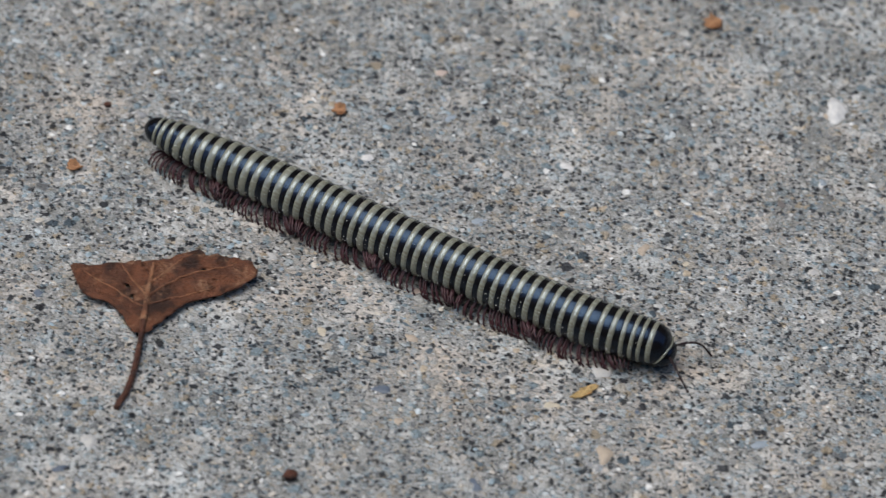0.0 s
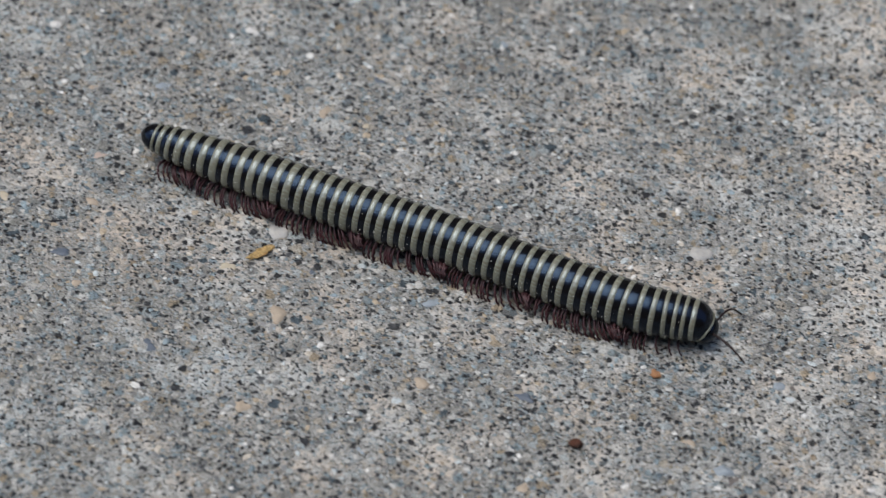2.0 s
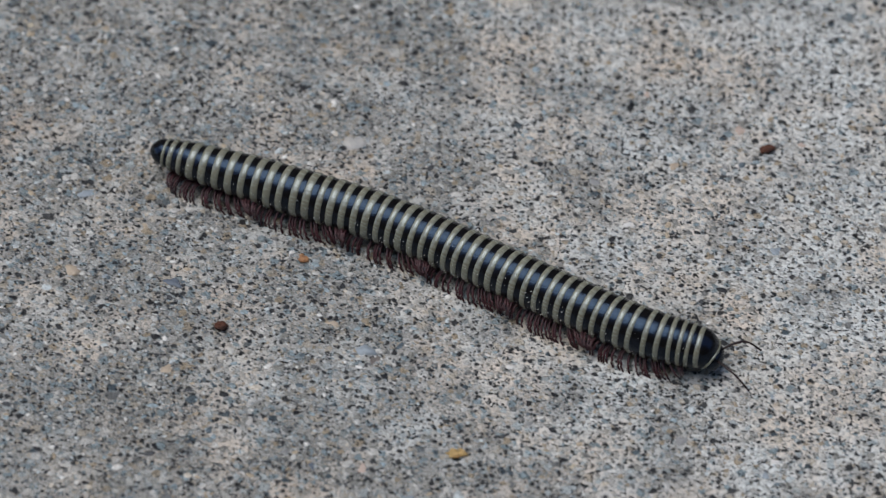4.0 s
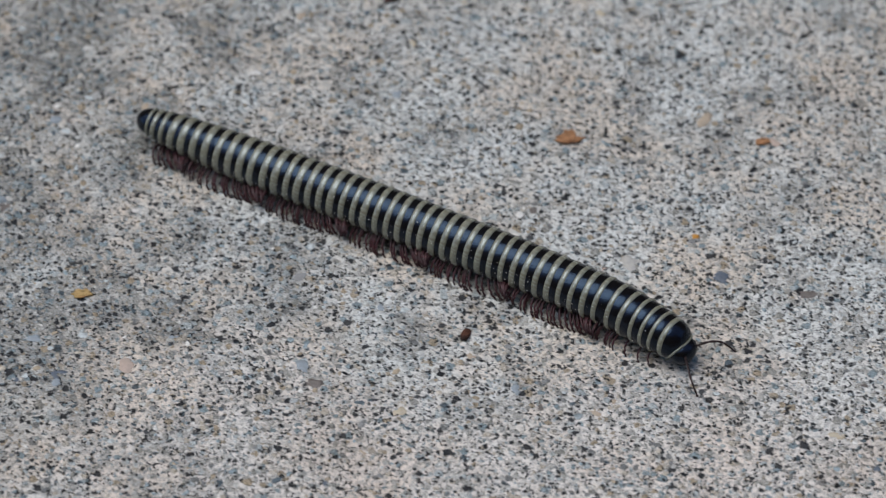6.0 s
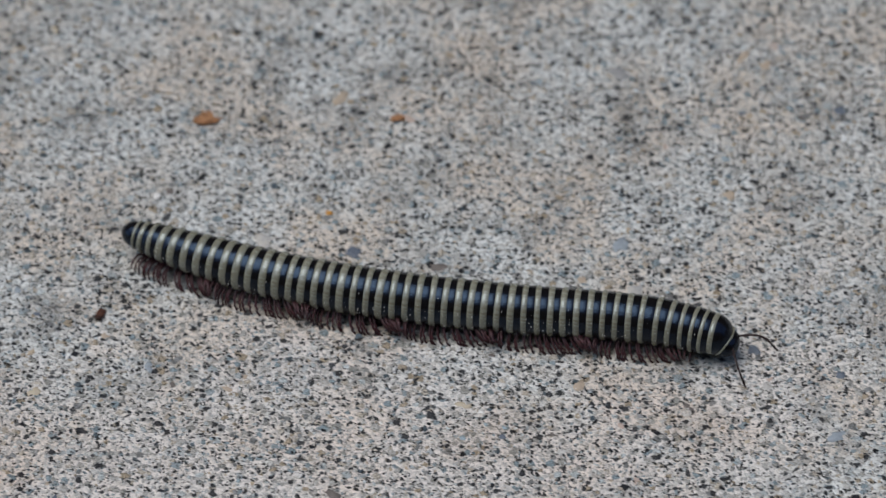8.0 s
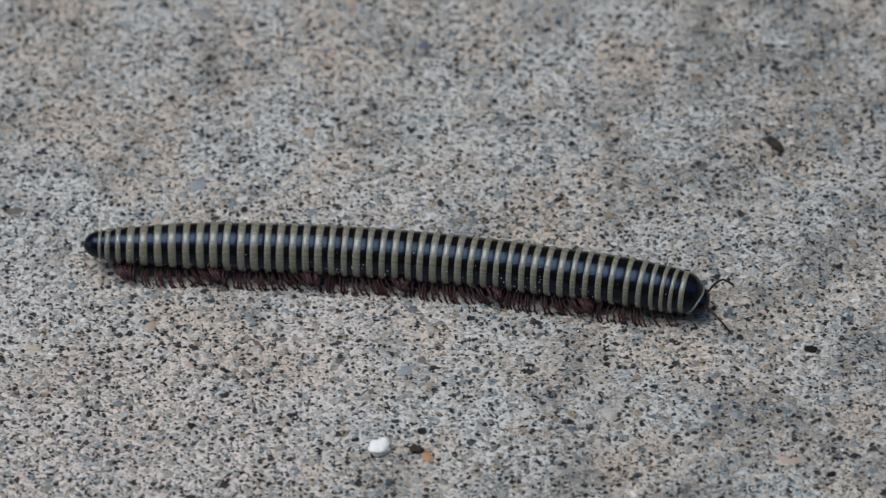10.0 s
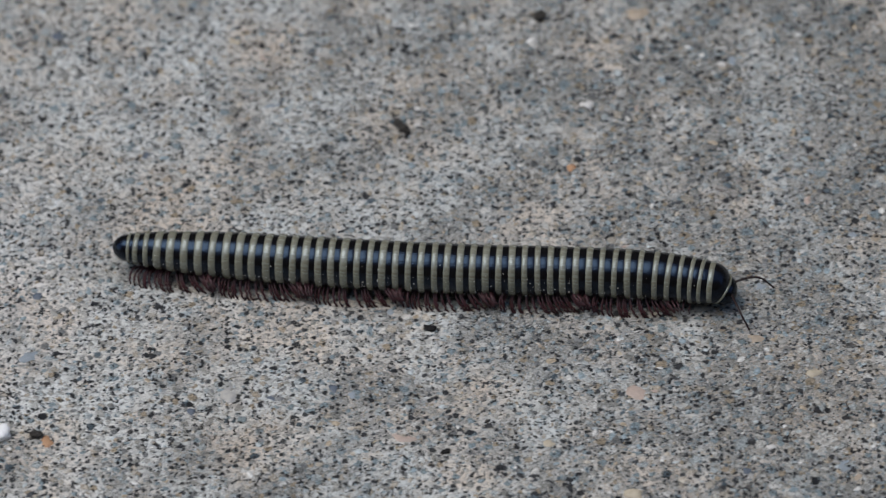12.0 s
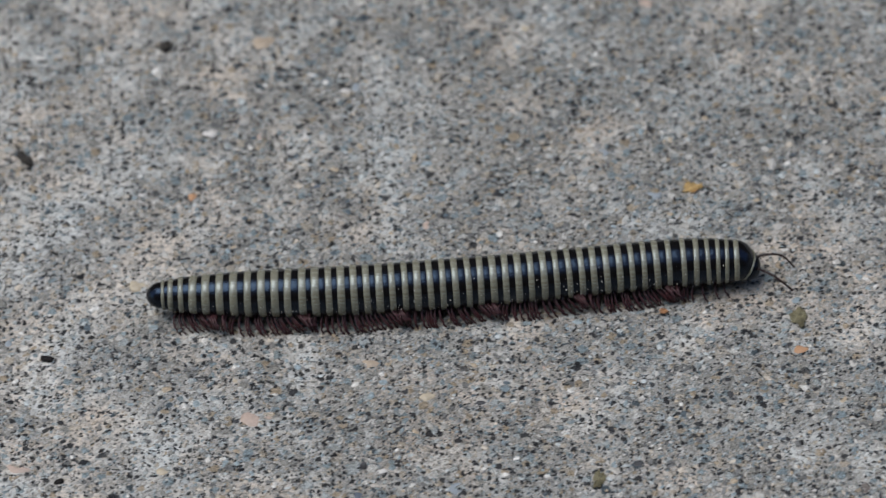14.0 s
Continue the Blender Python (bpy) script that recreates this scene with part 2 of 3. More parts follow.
STONES = {
    "white": stone_material("white_quartz", (0.62, 0.60, 0.56), (0.46, 0.45, 0.43)),
    "cream": stone_material("cream_stone", (0.47, 0.41, 0.305), (0.40, 0.34, 0.25)),
    "pale": stone_material("pale_stone", (0.43, 0.41, 0.37), (0.34, 0.335, 0.32)),
    "tan": stone_material("tan_stone", (0.41, 0.33, 0.245), (0.33, 0.275, 0.21)),
    "pink": stone_material("pink_stone", (0.45, 0.35, 0.29), (0.38, 0.31, 0.26)),
    "orange": stone_material("orange_stone", (0.44, 0.25, 0.135), (0.36, 0.21, 0.12)),
    "amber": stone_material("amber_stone", (0.52, 0.25, 0.04), (0.42, 0.19, 0.03), 0.3),
    "blue": stone_material("blue_grey_stone", (0.085, 0.105, 0.135), (0.13, 0.15, 0.175)),
    "paleblue": stone_material("pale_blue_stone", (0.27, 0.31, 0.335), (0.22, 0.25, 0.27)),
    "brown": stone_material("brown_stone", (0.115, 0.098, 0.088), (0.16, 0.14, 0.125)),
    "grey": stone_material("grey_stone", (0.22, 0.22, 0.215), (0.27, 0.27, 0.265)),
}


# ---------- mesh helpers ----------
def part(name, bm, material, parent=None, label="", smooth=True):
    me = bpy.data.meshes.new(name)
    bm.to_mesh(me)
    bm.free()
    if smooth:
        me.polygons.foreach_set("use_smooth", [True] * len(me.polygons))
    me.materials.append(material)
    ob = new(name, me)
    ob.parent = parent
    if label:
        ob["label"] = label
    return ob


def lathe(bm, profile, seg=44, squash=1.0):
    """A surface of revolution round x; profile: pairs of x and radius."""
    loops = []
    for x, r in profile:
        if r < 1e-7:
            loops.append([bm.verts.new((x, 0, 0))])
        else:
            loops.append([bm.verts.new((x, r * math.cos(a), squash * r * math.sin(a)))
                          for a in (2 * math.pi * k / seg for k in range(seg))])
    for a, b in zip(loops, loops[1:]):
        for k in range(seg):
            j = (k + 1) % seg
            if len(a) == 1:
                bm.faces.new((a[0], b[j], b[k]))
            elif len(b) == 1:
                bm.faces.new((a[k], a[j], b[0]))
            else:
                bm.faces.new((a[k], a[j], b[j], b[k]))
    bmesh.ops.recalc_face_normals(bm, faces=bm.faces)
    return bm


def tube(bm, points, radii, seg=7):
    """A tapered tube along points, closed at both ends."""
    pts = [Vector(p) for p in points]
    loops = []
    for i, p in enumerate(pts):
        d = (pts[min(i + 1, len(pts) - 1)] - pts[max(i - 1, 0)]).normalized()
        side = d.cross(Vector((0.13, 0.21, 1.0))).normalized()
        up = side.cross(d)
        loops.append([bm.verts.new(p + radii[i] * (math.cos(a) * side + math.sin(a) * up))
                      for a in (2 * math.pi * k / seg for k in range(seg))])
    for a, b in zip(loops, loops[1:]):
        for k in range(seg):
            j = (k + 1) % seg
            bm.faces.new((a[k], a[j], b[j], b[k]))
    bm.faces.new(loops[0][::-1])
    bm.faces.new(loops[-1])
    bmesh.ops.recalc_face_normals(bm, faces=bm.faces)
    return bm


def blob(sx, sy, sz, seed, rough=0.18, sub=3, sharp=4.0):
    """An uneven rounded stone, flat to a degree below."""
    bm = bmesh.new()
    bmesh.ops.create_icosphere(bm, subdivisions=sub, radius=1.0)
    shift = Vector((seed * 7.13, seed * 3.71, seed * 1.37))
    for v in bm.verts:
        n = noise.noise(v.co * 1.3 + shift) + 0.45 * noise.noise(v.co * sharp + shift)
        v.co *= 1.0 + rough * 1.6 * n
        v.co = Vector((v.co.x * sx, v.co.y * sy, v.co.z * sz))
    return bm


# ---------- ground ----------
def build_ground():
    bm = bmesh.new()
    xs = [-150.0, -8.0, -1.0, -0.2, 0.5, 1.5, 8.0, 150.0]
    grid = [[bm.verts.new((x, y, 0.0)) for x in xs] for y in [-150.0, -8.0, -1.0, -0.25, 0.2, 1.0, 8.0, 150.0]]
    for a, b in zip(grid, grid[1:]):
        for k in range(len(xs) - 1):
            bm.faces.new((a[k], a[k + 1], b[k + 1], b[k]))
    g = part("ground", bm, CONCRETE, None, "", False)
    return tagged(g, "weathered grey concrete with exposed speckled sand aggregate", "concrete ground", kind="structure")


GROUND = build_ground()


def build_shade_walls():
    """Unseen plain walls, added round the slab to shade it from the low sky."""
    for name, at, size, label in (
            ("wall_north", (0.30, 0.90, 0.90), (6.0, 0.16, 1.80), "unseen plain brown wall added beside the slab to block sky light"),
            ("wall_south", (0.30, -1.40, 0.90), (6.0, 0.12, 1.80), "unseen plain dark brown low wall added behind the slab to block sky light"),
            ("wall_east", (3.24, -0.262, 0.40), (0.12, 2.15, 0.80), "unseen plain dark brown wall added to close the end of the slab")):
        bm = bmesh.new()
        bmesh.ops.create_cube(bm, size=1.0, matrix=Matrix.Translation(at) @ Matrix.Diagonal((*size, 1)))
        bmesh.ops.bevel(bm, geom=list(bm.edges), offset=0.008, segments=2, affect="EDGES")
        tagged(part(name, bm, SHADE_WALL_BROWN if name == "wall_north" else SHADE_WALL, None, "", False), label, name.split("_")[0], kind="structure")


build_shade_walls()


def sand_grains(count, seed):
    """Thousands of grains that stand a little proud of the cement."""
    rng = np.random.default_rng(seed)
    x = rng.uniform(-66, 384, count)
    y = np.interp(x, (-60, 0, 120, 200, 380), (22, 12, -42, -62, -68)) + rng.uniform(-58, 58, count)
    size = np.clip(0.07 + 0.075 * rng.gamma(1.6, 1.0, count), 0.08, 0.50)
    bare = np.interp(x, (60, 130, 220, 290), (1.0, 0.35, 0.35, 0.9))
    size *= np.where(rng.uniform(0, 1, count) < bare, 1.0, 0.2)
    long = rng.uniform(1.0, 1.75, count)
    turn = rng.uniform(0, 2 * np.pi, count)
    tall = size * rng.uniform(0.03, 0.30, count)
    n = 6
    a = np.arange(n) * 2 * np.pi / n
    wob = rng.uniform(0.6, 1.3, (count, n))
    ca, sa = np.cos(turn)[:, None], np.sin(turn)[:, None]

    def ring(f, z):
        u, v = wob * f * np.cos(a) * (size * long)[:, None], wob * f * np.sin(a) * size[:, None]
        return np.stack([x[:, None] + ca * u - sa * v, y[:, None] + sa * u + ca * v, np.broadcast_to(z[:, None], u.shape)], -1)

    low, mid = ring(1.0, np.full(count, -0.06)), ring(0.72, tall * 0.75)
    lean = rng.uniform(-0.2, 0.2, (count, 2)) * size[:, None]
    top = np.stack([x + lean[:, 0], y + lean[:, 1], tall], -1)[:, None, :]
    verts = np.concatenate([low, mid, top], 1).reshape(-1, 3) * MM
    k = np.arange(n)
    j = (k + 1) % n
    faces = np.concatenate([np.stack([k, j, n + j], 1), np.stack([k, n + j, n + k], 1), np.stack([n + k, n + j, np.full(n, 2 * n)], 1)])
    tri = (faces[None] + (np.arange(count) * (2 * n + 1))[:, None, None]).reshape(-1, 3)
    me = bpy.data.meshes.new("sand_grains")
    me.vertices.add(len(verts))
    me.vertices.foreach_set("co", verts.astype(np.float32).ravel())
    me.loops.add(tri.size)
    me.loops.foreach_set("vertex_index", tri.astype(np.int32).ravel())
    me.polygons.add(len(tri))
    me.polygons.foreach_set("loop_start", np.arange(0, tri.size, 3, dtype=np.int32))
    me.polygons.foreach_set("use_smooth", np.ones(len(tri), dtype=bool))
    me.update(calc_edges=True)
    me.validate()
    me.materials.append(SAND_MAT)
    ob = new("sand_grains", me)
    ob.parent = GROUND
    return tagged(ob, "grey, dark, tan and white sand grains set in cement", kind="stuff")


sand_grains(42000, 5)


# ---------- stones set in the concrete ----------
def pebble(x, y, w, colour, d=0.0, turn=0.0, high=0.06):
    """A stone of w by d millimetres, half sunk into the concrete at x, y millimetres."""
    seed = (x * 0.37 + y * 0.73) % 19.0
    d = d or w * 0.8
    bm = blob(w / 2 * MM, d / 2 * MM, min(w, d) / 2 * (0.5 + high) * MM, seed, 0.27, 3)
    ob = part("pebble", bm, STONES[colour], GROUND)
    ob.matrix_basis = pose(x * MM, y * MM, -0.18 * min(w, d) * MM, 0, 0, turn)
    return ob


def flake(x, y, w, d, colour, turn, name, label, lift=0.35, seed=0):
    """A curled scrap of leaf that lies loose on the ground."""
    bm = bmesh.new()
    n, rings = 26, 5
    shift = Vector((seed * 3.1, seed * 1.7, 0))
    loops = [[bm.verts.new((0, 0, 0))]]
    for r in range(1, rings + 1):
        row = []
        for k in range(n):
            a = 2 * math.pi * k / n
            f = r / rings * (0.95 + 0.42 * noise.noise(Vector((math.cos(a) * 1.5, math.sin(a) * 1.5, seed * 1.37))) + 0.3 * noise.noise(Vector((math.cos(a) * 4.0, math.sin(a) * 4.0, seed * 2.1))))
            row.append(bm.verts.new((f * math.cos(a) * w / 2, f * math.sin(a) * abs(math.sin(a)) ** 0.5 * d / 2, 0)))
        loops.append(row)
    for k in range(n):
        bm.faces.new((loops[0][0], loops[1][k], loops[1][(k + 1) % n]))
    for a, b in zip(loops[1:], loops[2:]):
        for k in range(n):
            bm.faces.new((a[k], a[(k + 1) % n], b[(k + 1) % n], b[k]))
    for v in bm.verts:
        u = v.co.y / (d / 2)
        v.co.z = lift * (u * u * 0.7 + 0.5 * noise.noise(v.co * 0.9 + shift)) + 0.25 * lift
    low = min(v.co.z for v in bm.verts)
    for v in bm.verts:
        v.co.z += 0.12 - low
    ext = bmesh.ops.extrude_face_region(bm, geom=list(bm.faces))
    for v in (g for g in ext["geom"] if isinstance(g, bmesh.types.BMVert)):
        v.co.z -= 0.12
    bmesh.ops.recalc_face_normals(bm, faces=bm.faces)
    bmesh.ops.scale(bm, vec=(MM, MM, MM), verts=bm.verts)
    ob = part(name, bm, FLAKES[colour])
    ob.matrix_basis = pose(x * MM, y * MM, 0.00004, 0, 0, turn)
    return tagged(ob, label, "leaf scrap" if "flake" in name else "debris")


def crumb(x, y, w, d, colour, turn, label, name="crumb"):
    """A small loose lump of dry plant stuff or soil."""
    bm = blob(w / 2 * MM, d / 2 * MM, min(w, d) * 0.32 * MM, (x + y) % 13.0, 0.26, 3)
    low = min(v.co.z for v in bm.verts)
    ob = part(name, bm, FLAKES[colour])
    ob.matrix_basis = pose(x * MM, y * MM, -low * 0.8, 0, 0, turn)
    return tagged(ob, label, "debris")


for args in ((46.9, 43.0, 3.7, "white", 6.2, 10), (14.4, 29.9, 2.2, "white"), (19.6, -3.6, 2.8, "pale", 3.3), (-2.9, -0.6, 2.6, "tan", 1.6, -12),
             (-42.3, -25.2, 1.9, "blue"), (-39.2, -20.4, 3.0, "pale", 3.2), (20.3, -17.2, 2.8, "tan", 3.4), (-6.1, -9.2, 2.3, "blue", 1.6),
             (-1.7, 44.9, 1.8, "pink"), (14.2, 57.1, 2.2, "tan"), (-9.9, 29.2, 2.0, "white")):
    pebble(*args)
for args in ((70.1, -3.2, 3.2, "pale", 2.8), (49.8, -28.1, 2.9, "blue", 1.7, -20), (69.1, -33.7, 2.2, "tan", 1.5), (37.8, -26.8, 2.0, "tan", 2.8, 20),
             (17.0, -32.1, 2.2, "tan", 2.4), (23.9, 16.8, 1.7, "tan", 2.0), (79.5, -24.0, 2.0, "paleblue"), (73.2, -37.7, 3.1, "paleblue", 2.7),
             (116.8, 1.8, 1.6, "pink", 2.0), (103.7, -15.2, 1.8, "white", 1.2), (113.9, 13.1, 2.0, "pale")):
    pebble(*args)
for args in ((90.3, -39.4, 1.2, "white"), (161.2, -48.7, 2.5, "blue", 2.2), (159.3, -22.0, 2.2, "tan", 3.2, -35), (121.5, -52.5, 1.2, "white"),
             (112.9, -67.2, 2.5, "brown", 1.9, -15), (123.1, -71.7, 1.7, "cream", 1.8), (209.5, -65.3, 1.8, "blue", 2.2), (209.9, -14.8, 1.8, "tan", 3.2, -25),
             (212.7, -16.3, 1.8, "tan", 2.0), (194.0, -17.5, 3.8, "grey", 2.8), (169.2, -39.4, 1.3, "white"), (199.2, -50.3, 1.6, "white")):
    pebble(*args)
for args in ((221.3, -93.4, 1.9, "orange", 2.4), (277.9, -66.5, 2.4, "cream", 2.4), (266.2, -43.2, 1.1, "white"), (287.2, -41.0, 1.8, "white", 2.0),
             (294.5, -25.5, 3.6, "tan", 2.8), (207.4, -39.3, 1.5, "tan", 2.0), (312.0, -87.9, 2.2, "cream", 1.7), (219.6, -69.6, 1.5, "blue", 2.4),
             (306.1, -99.3, 1.3, "white"), (289.9, -105.6, 2.9, "cream", 2.6), (304.4, -34.9, 1.4, "white"), (280.3, -97.3, 1.9, "cream")):
    pebble(*args)
for args in ((0.0, 37.0, 2.0, "paleblue", 1.9), (7.3, 27.9, 1.7, "pale", 1.7), (19.5, 56.9, 1.7, "paleblue", 1.7), (9.2, 49.0, 1.9, "pale", 1.9),
             (13.8, -10.1, 2.5, "cream", 2.4), (38.3, -14.0, 2.8, "paleblue", 1.9), (-3.8, -14.0, 1.7, "tan", 1.7), (-20.3, 11.3, 2.1, "pale", 2.0),
             (34.2, 13.1, 1.6, "blue", 1.5), (30.3, 22.8, 1.9, "blue", 1.9), (-30.9, -9.0, 1.3, "cream", 1.3), (44.4, 14.6, 2.1, "pale", 2.0),
             (4.2, 19.6, 2.4, "paleblue", 2.0), (45.3, 30.1, 1.7, "paleblue", 1.9), (-37.9, -7.6, 1.3, "brown", 1.3), (28.5, -2.8, 1.7, "tan", 1.9),
             (-26.7, 43.9, 1.7, "paleblue", 1.5), (-47.5, 2.6, 1.7, "blue", 1.7), (109.0, -4.9, 1.7, "tan", 1.9), (146.4, -3.4, 1.9, "cream", 1.9)):
    pebble(*args, high=-0.05)
for args in ((148.2, 1.2, 2.0, "cream", 1.7), (131.4, -62.3, 2.3, "tan", 2.2), (150.5, -46.6, 3.6, "pale", 3.7), (60.2, -49.9, 1.6, "pale", 1.7),
             (82.6, -66.7, 2.4, "blue", 2.2), (72.4, -67.4, 2.1, "tan", 1.9), (111.3, -64.8, 2.9, "paleblue", 2.6), (54.6, -67.9, 2.4, "paleblue", 2.8),
             (133.4, -59.8, 1.2, "blue", 1.1), (65.2, -11.8, 2.0, "paleblue", 1.9), (90.5, -65.2, 3.4, "pink", 3.2), (136.9, -67.7, 2.0, "paleblue", 2.4),
             (150.4, -51.4, 1.7, "tan", 2.2), (135.4, -46.5, 1.2, "pale", 1.7), (93.8, -17.4, 0.9, "white", 0.9), (193.8, -47.8, 2.3, "paleblue", 4.1),
             (179.0, -79.4, 1.6, "blue", 1.5), (171.2, -51.5, 4.2, "brown", 2.2), (188.2, -71.2, 2.9, "tan", 2.4), (195.8, -72.3, 0.9, "white", 1.1)):
    pebble(*args, high=-0.05)
for args in ((121.5, -18.5, 2.0, "paleblue", 2.2), (145.9, -71.3, 2.7, "tan", 1.9), (187.8, -42.5, 1.6, "pale", 1.5), (185.0, -78.9, 1.5, "brown", 1.3),
             (126.4, -88.7, 1.3, "blue", 2.2), (150.4, -20.8, 1.7, "grey", 1.3), (174.4, -74.2, 3.1, "cream", 1.7), (221.7, -24.6, 2.3, "blue", 2.4),
             (248.4, -38.7, 2.7, "paleblue", 2.4), (232.7, -46.4, 1.9, "blue", 1.9), (218.9, -79.5, 3.1, "paleblue", 2.4), (238.2, -89.5, 1.3, "blue", 1.7),
             (263.2, -95.3, 4.0, "pink", 2.6), (291.7, -89.5, 4.8, "pink", 3.4), (255.2, -86.8, 1.6, "blue", 1.7), (210.8, -71.5, 2.0, "pale", 1.9),
             (274.9, -37.6, 2.0, "pale", 2.8), (242.9, -86.9, 3.1, "pale", 4.7), (211.9, -41.5, 1.3, "grey", 1.5), (195.6, -56.1, 3.4, "pale", 5.6)):
    pebble(*args, high=-0.05)
for args in ((305.5, -81.9, 3.1, "tan", 2.4), (344.0, -46.8, 1.6, "cream", 1.7), (299.1, -42.6, 1.2, "white", 1.3), (313.9, -54.3, 1.5, "paleblue", 1.3),
             (356.2, -63.4, 2.4, "pale", 2.2), (314.2, -102.8, 3.6, "paleblue", 2.6), (341.5, -56.6, 2.0, "paleblue", 2.0), (318.8, -41.7, 1.5, "pale", 1.5),
             (300.1, -71.2, 2.3, "tan", 1.3), (335.8, -48.7, 1.6, "paleblue", 1.9), (300.6, -28.4, 1.9, "grey", 1.7)):
    pebble(*args, high=-0.05)
rng_stones = random.Random(11)
for _ in range(240):
    sx = rng_stones.uniform(-58, 376)
    sy = float(np.interp(sx, (-60, 0, 120, 200, 380), (22, 12, -42, -62, -68))) + rng_stones.uniform(-52, 56)
    sw = min(rng_stones.uniform(1.1, 1.9) * rng_stones.uniform(0.8, 1.7), 2.9)
    pebble(sx, sy, sw, rng_stones.choice(("paleblue", "grey", "pale", "tan", "blue", "grey", "paleblue", "pink", "brown", "cream")),
           sw * rng_stones.uniform(0.55, 0.95), rng_stones.uniform(0, 180), -0.09)
for args in ((356.1, -52.5, 2.0, "pale", 2.6), (356.8, -84.1, 2.2, "orange", 1.6), (158.1, -42.1, 0.95, "amber", 1.0, 0, 0.5), (284.9, -51.9, 1.3, "orange", 1.6)):
    pebble(*args)


# ---------- the dead leaf ----------
def dead_leaf():
    """A torn, three-cornered piece of a dead leaf with its stalk; millimetres, the neck at the origin."""
    root = new("dead_leaf")
    # edge of the blade, round from the neck
    edge = [(0.5, -0.8), (-0.9, -0.5), (-2.2, 1.5), (-3.9, 3.4), (-6.3, 4.0), (-7.6, 5.2), (-9.1, 8.7), (-6.4, 8.9), (-4.1, 9.6), (-1.4, 10.3), (0.0, 10.4),
            (2.5, 11.2), (5.9, 12.9), (6.7, 12.3), (9.2, 12.0), (11.2, 11.4), (13.0, 10.3), (12.4, 8.4), (9.6, 6.3), (6.3, 5.2), (3.8, 3.2), (2.0, 0.7)]
    ring = []
    for k in range(len(edge)):
        a, b, c, d = (Vector(edge[(k + s) % len(edge)]) for s in (-1, 0, 1, 2))
        for s in (0.0, 0.25, 0.5, 0.75):
            p = 0.5 * (2 * b + (c - a) * s + (2 * a - 5 * b + 4 * c - d) * s * s + (3 * b - a - 3 * c + d) * s ** 3)
            q = Vector((p.x, p.y, 0))
            p = p + 0.42 * Vector((noise.noise(q * 2.6), noise.noise(q * 2.6 + Vector((9, 3, 1)))))
            ring.append(p)
    mid = Vector((1.2, 6.6))
    bm = bmesh.new()
    rows, steps = [], 16
    for r in range(1, steps + 1):
        rows.append([bm.verts.new((*(mid + (p - mid) * (r / steps)), 0)) for p in ring])
    hub = bm.verts.new((*mid, 0))
    n = len(ring)
    for k in range(n):
        bm.faces.new((hub, rows[0][k], rows[0][(k + 1) % n]))
    for a, b in zip(rows, rows[1:]):
        for k in range(n):
            bm.faces.new((a[k], a[(k + 1) % n], b[(k + 1) % n], b[k]))

    def height(x, y):
        fold = 0.9 * math.exp(-((x - 0.05 * y) / 1.1) ** 2)
        wave = 0.55 * noise.noise(Vector((x * 0.22, y * 0.22, 4.2))) + 0.30 * noise.noise(Vector((x * 0.7, y * 0.7, 1.2))) + 0.10 * noise.noise(Vector((x * 2.1, y * 2.1, 5.2)))
        return 0.75 + 0.055 * y + 0.25 * fold + wave + 0.012 * x * x * (0.5 if x > 0 else 1.0) * 0.4

    for v in bm.verts:
        v.co.z = max(height(v.co.x, v.co.y), 0.22)
    eaten = [f for f in bm.faces if any((f.calc_center_median().xy - Vector(h)).length < q for h, q in
                                        (((6.6, 9.6), 0.42), ((-2.0, 6.9), 0.34), ((8.0, 8.2), 0.3), ((-1.5, 5.0), 0.3)))]
    bmesh.ops.delete(bm, geom=eaten, context="FACES")
    ext = bmesh.ops.extrude_face_region(bm, geom=list(bm.faces))
    for v in (g for g in ext["geom"] if isinstance(g, bmesh.types.BMVert)):
        v.co.z -= 0.16
    bmesh.ops.recalc_face_normals(bm, faces=bm.faces)
    bmesh.ops.scale(bm, vec=(MM, MM, MM), verts=bm.verts)
    part("blade", bm, LEAF, root, "dark brown torn leaf blade with worn spots")

    def vein(name, points, r0, r1, label=""):
        pts, m = [], len(points) - 1
        for k in range(m * 5 + 1):
            u = k / 5
            i = min(int(u), m - 1)
            p = Vector(points[i]).lerp(Vector(points[i + 1]), u - i)
            z = max(height(p.x, p.y), 0.22) + 0.02 if p.y > -0.5 else max(0.30, 0.86 + 0.05 * (p.y + 0.5))
            pts.append((p.x * MM, p.y * MM, z * MM))
        radii = [(r0 + (r1 - r0) * k / (len(pts) - 1)) * MM for k in range(len(pts))]
        part(name, tube(bmesh.new(), pts, radii, 8), STALK if name == "stalk" else VEIN, root, label)

    vein("stalk", [(-1.8, -12.7), (-1.6, -12.0), (-0.9, -10.3), (-0.3, -7.5), (0.0, -4.3), (0.2, -1.2), (0.28, 2.2)], 0.42, 0.36,
         "thick curved brown leaf stalk")
    vein("midrib", [(0.25, 1.0), (0.3, 3.0), (0.45, 6.5), (0.75, 9.9)], 0.42, 0.20, "pale brown raised midrib")
    vein("vein", [(0.5, 4.5), (-1.6, 7.6), (-3.0, 9.6)], 0.16, 0.07)
    vein("vein", [(0.2, 3.0), (-3.2, 5.6), (-7.4, 7.8)], 0.15, 0.06)
    vein("vein", [(0.6, 5.0), (4.0, 8.2), (7.0, 9.4), (10.6, 11.0)], 0.17, 0.07)
    vein("vein", [(0.6, 7.0), (3.0, 10.0), (5.6, 12.4)], 0.13, 0.06)
    vein("vein", [(0.3, 3.4), (4.4, 5.2), (8.4, 7.2)], 0.13, 0.05)
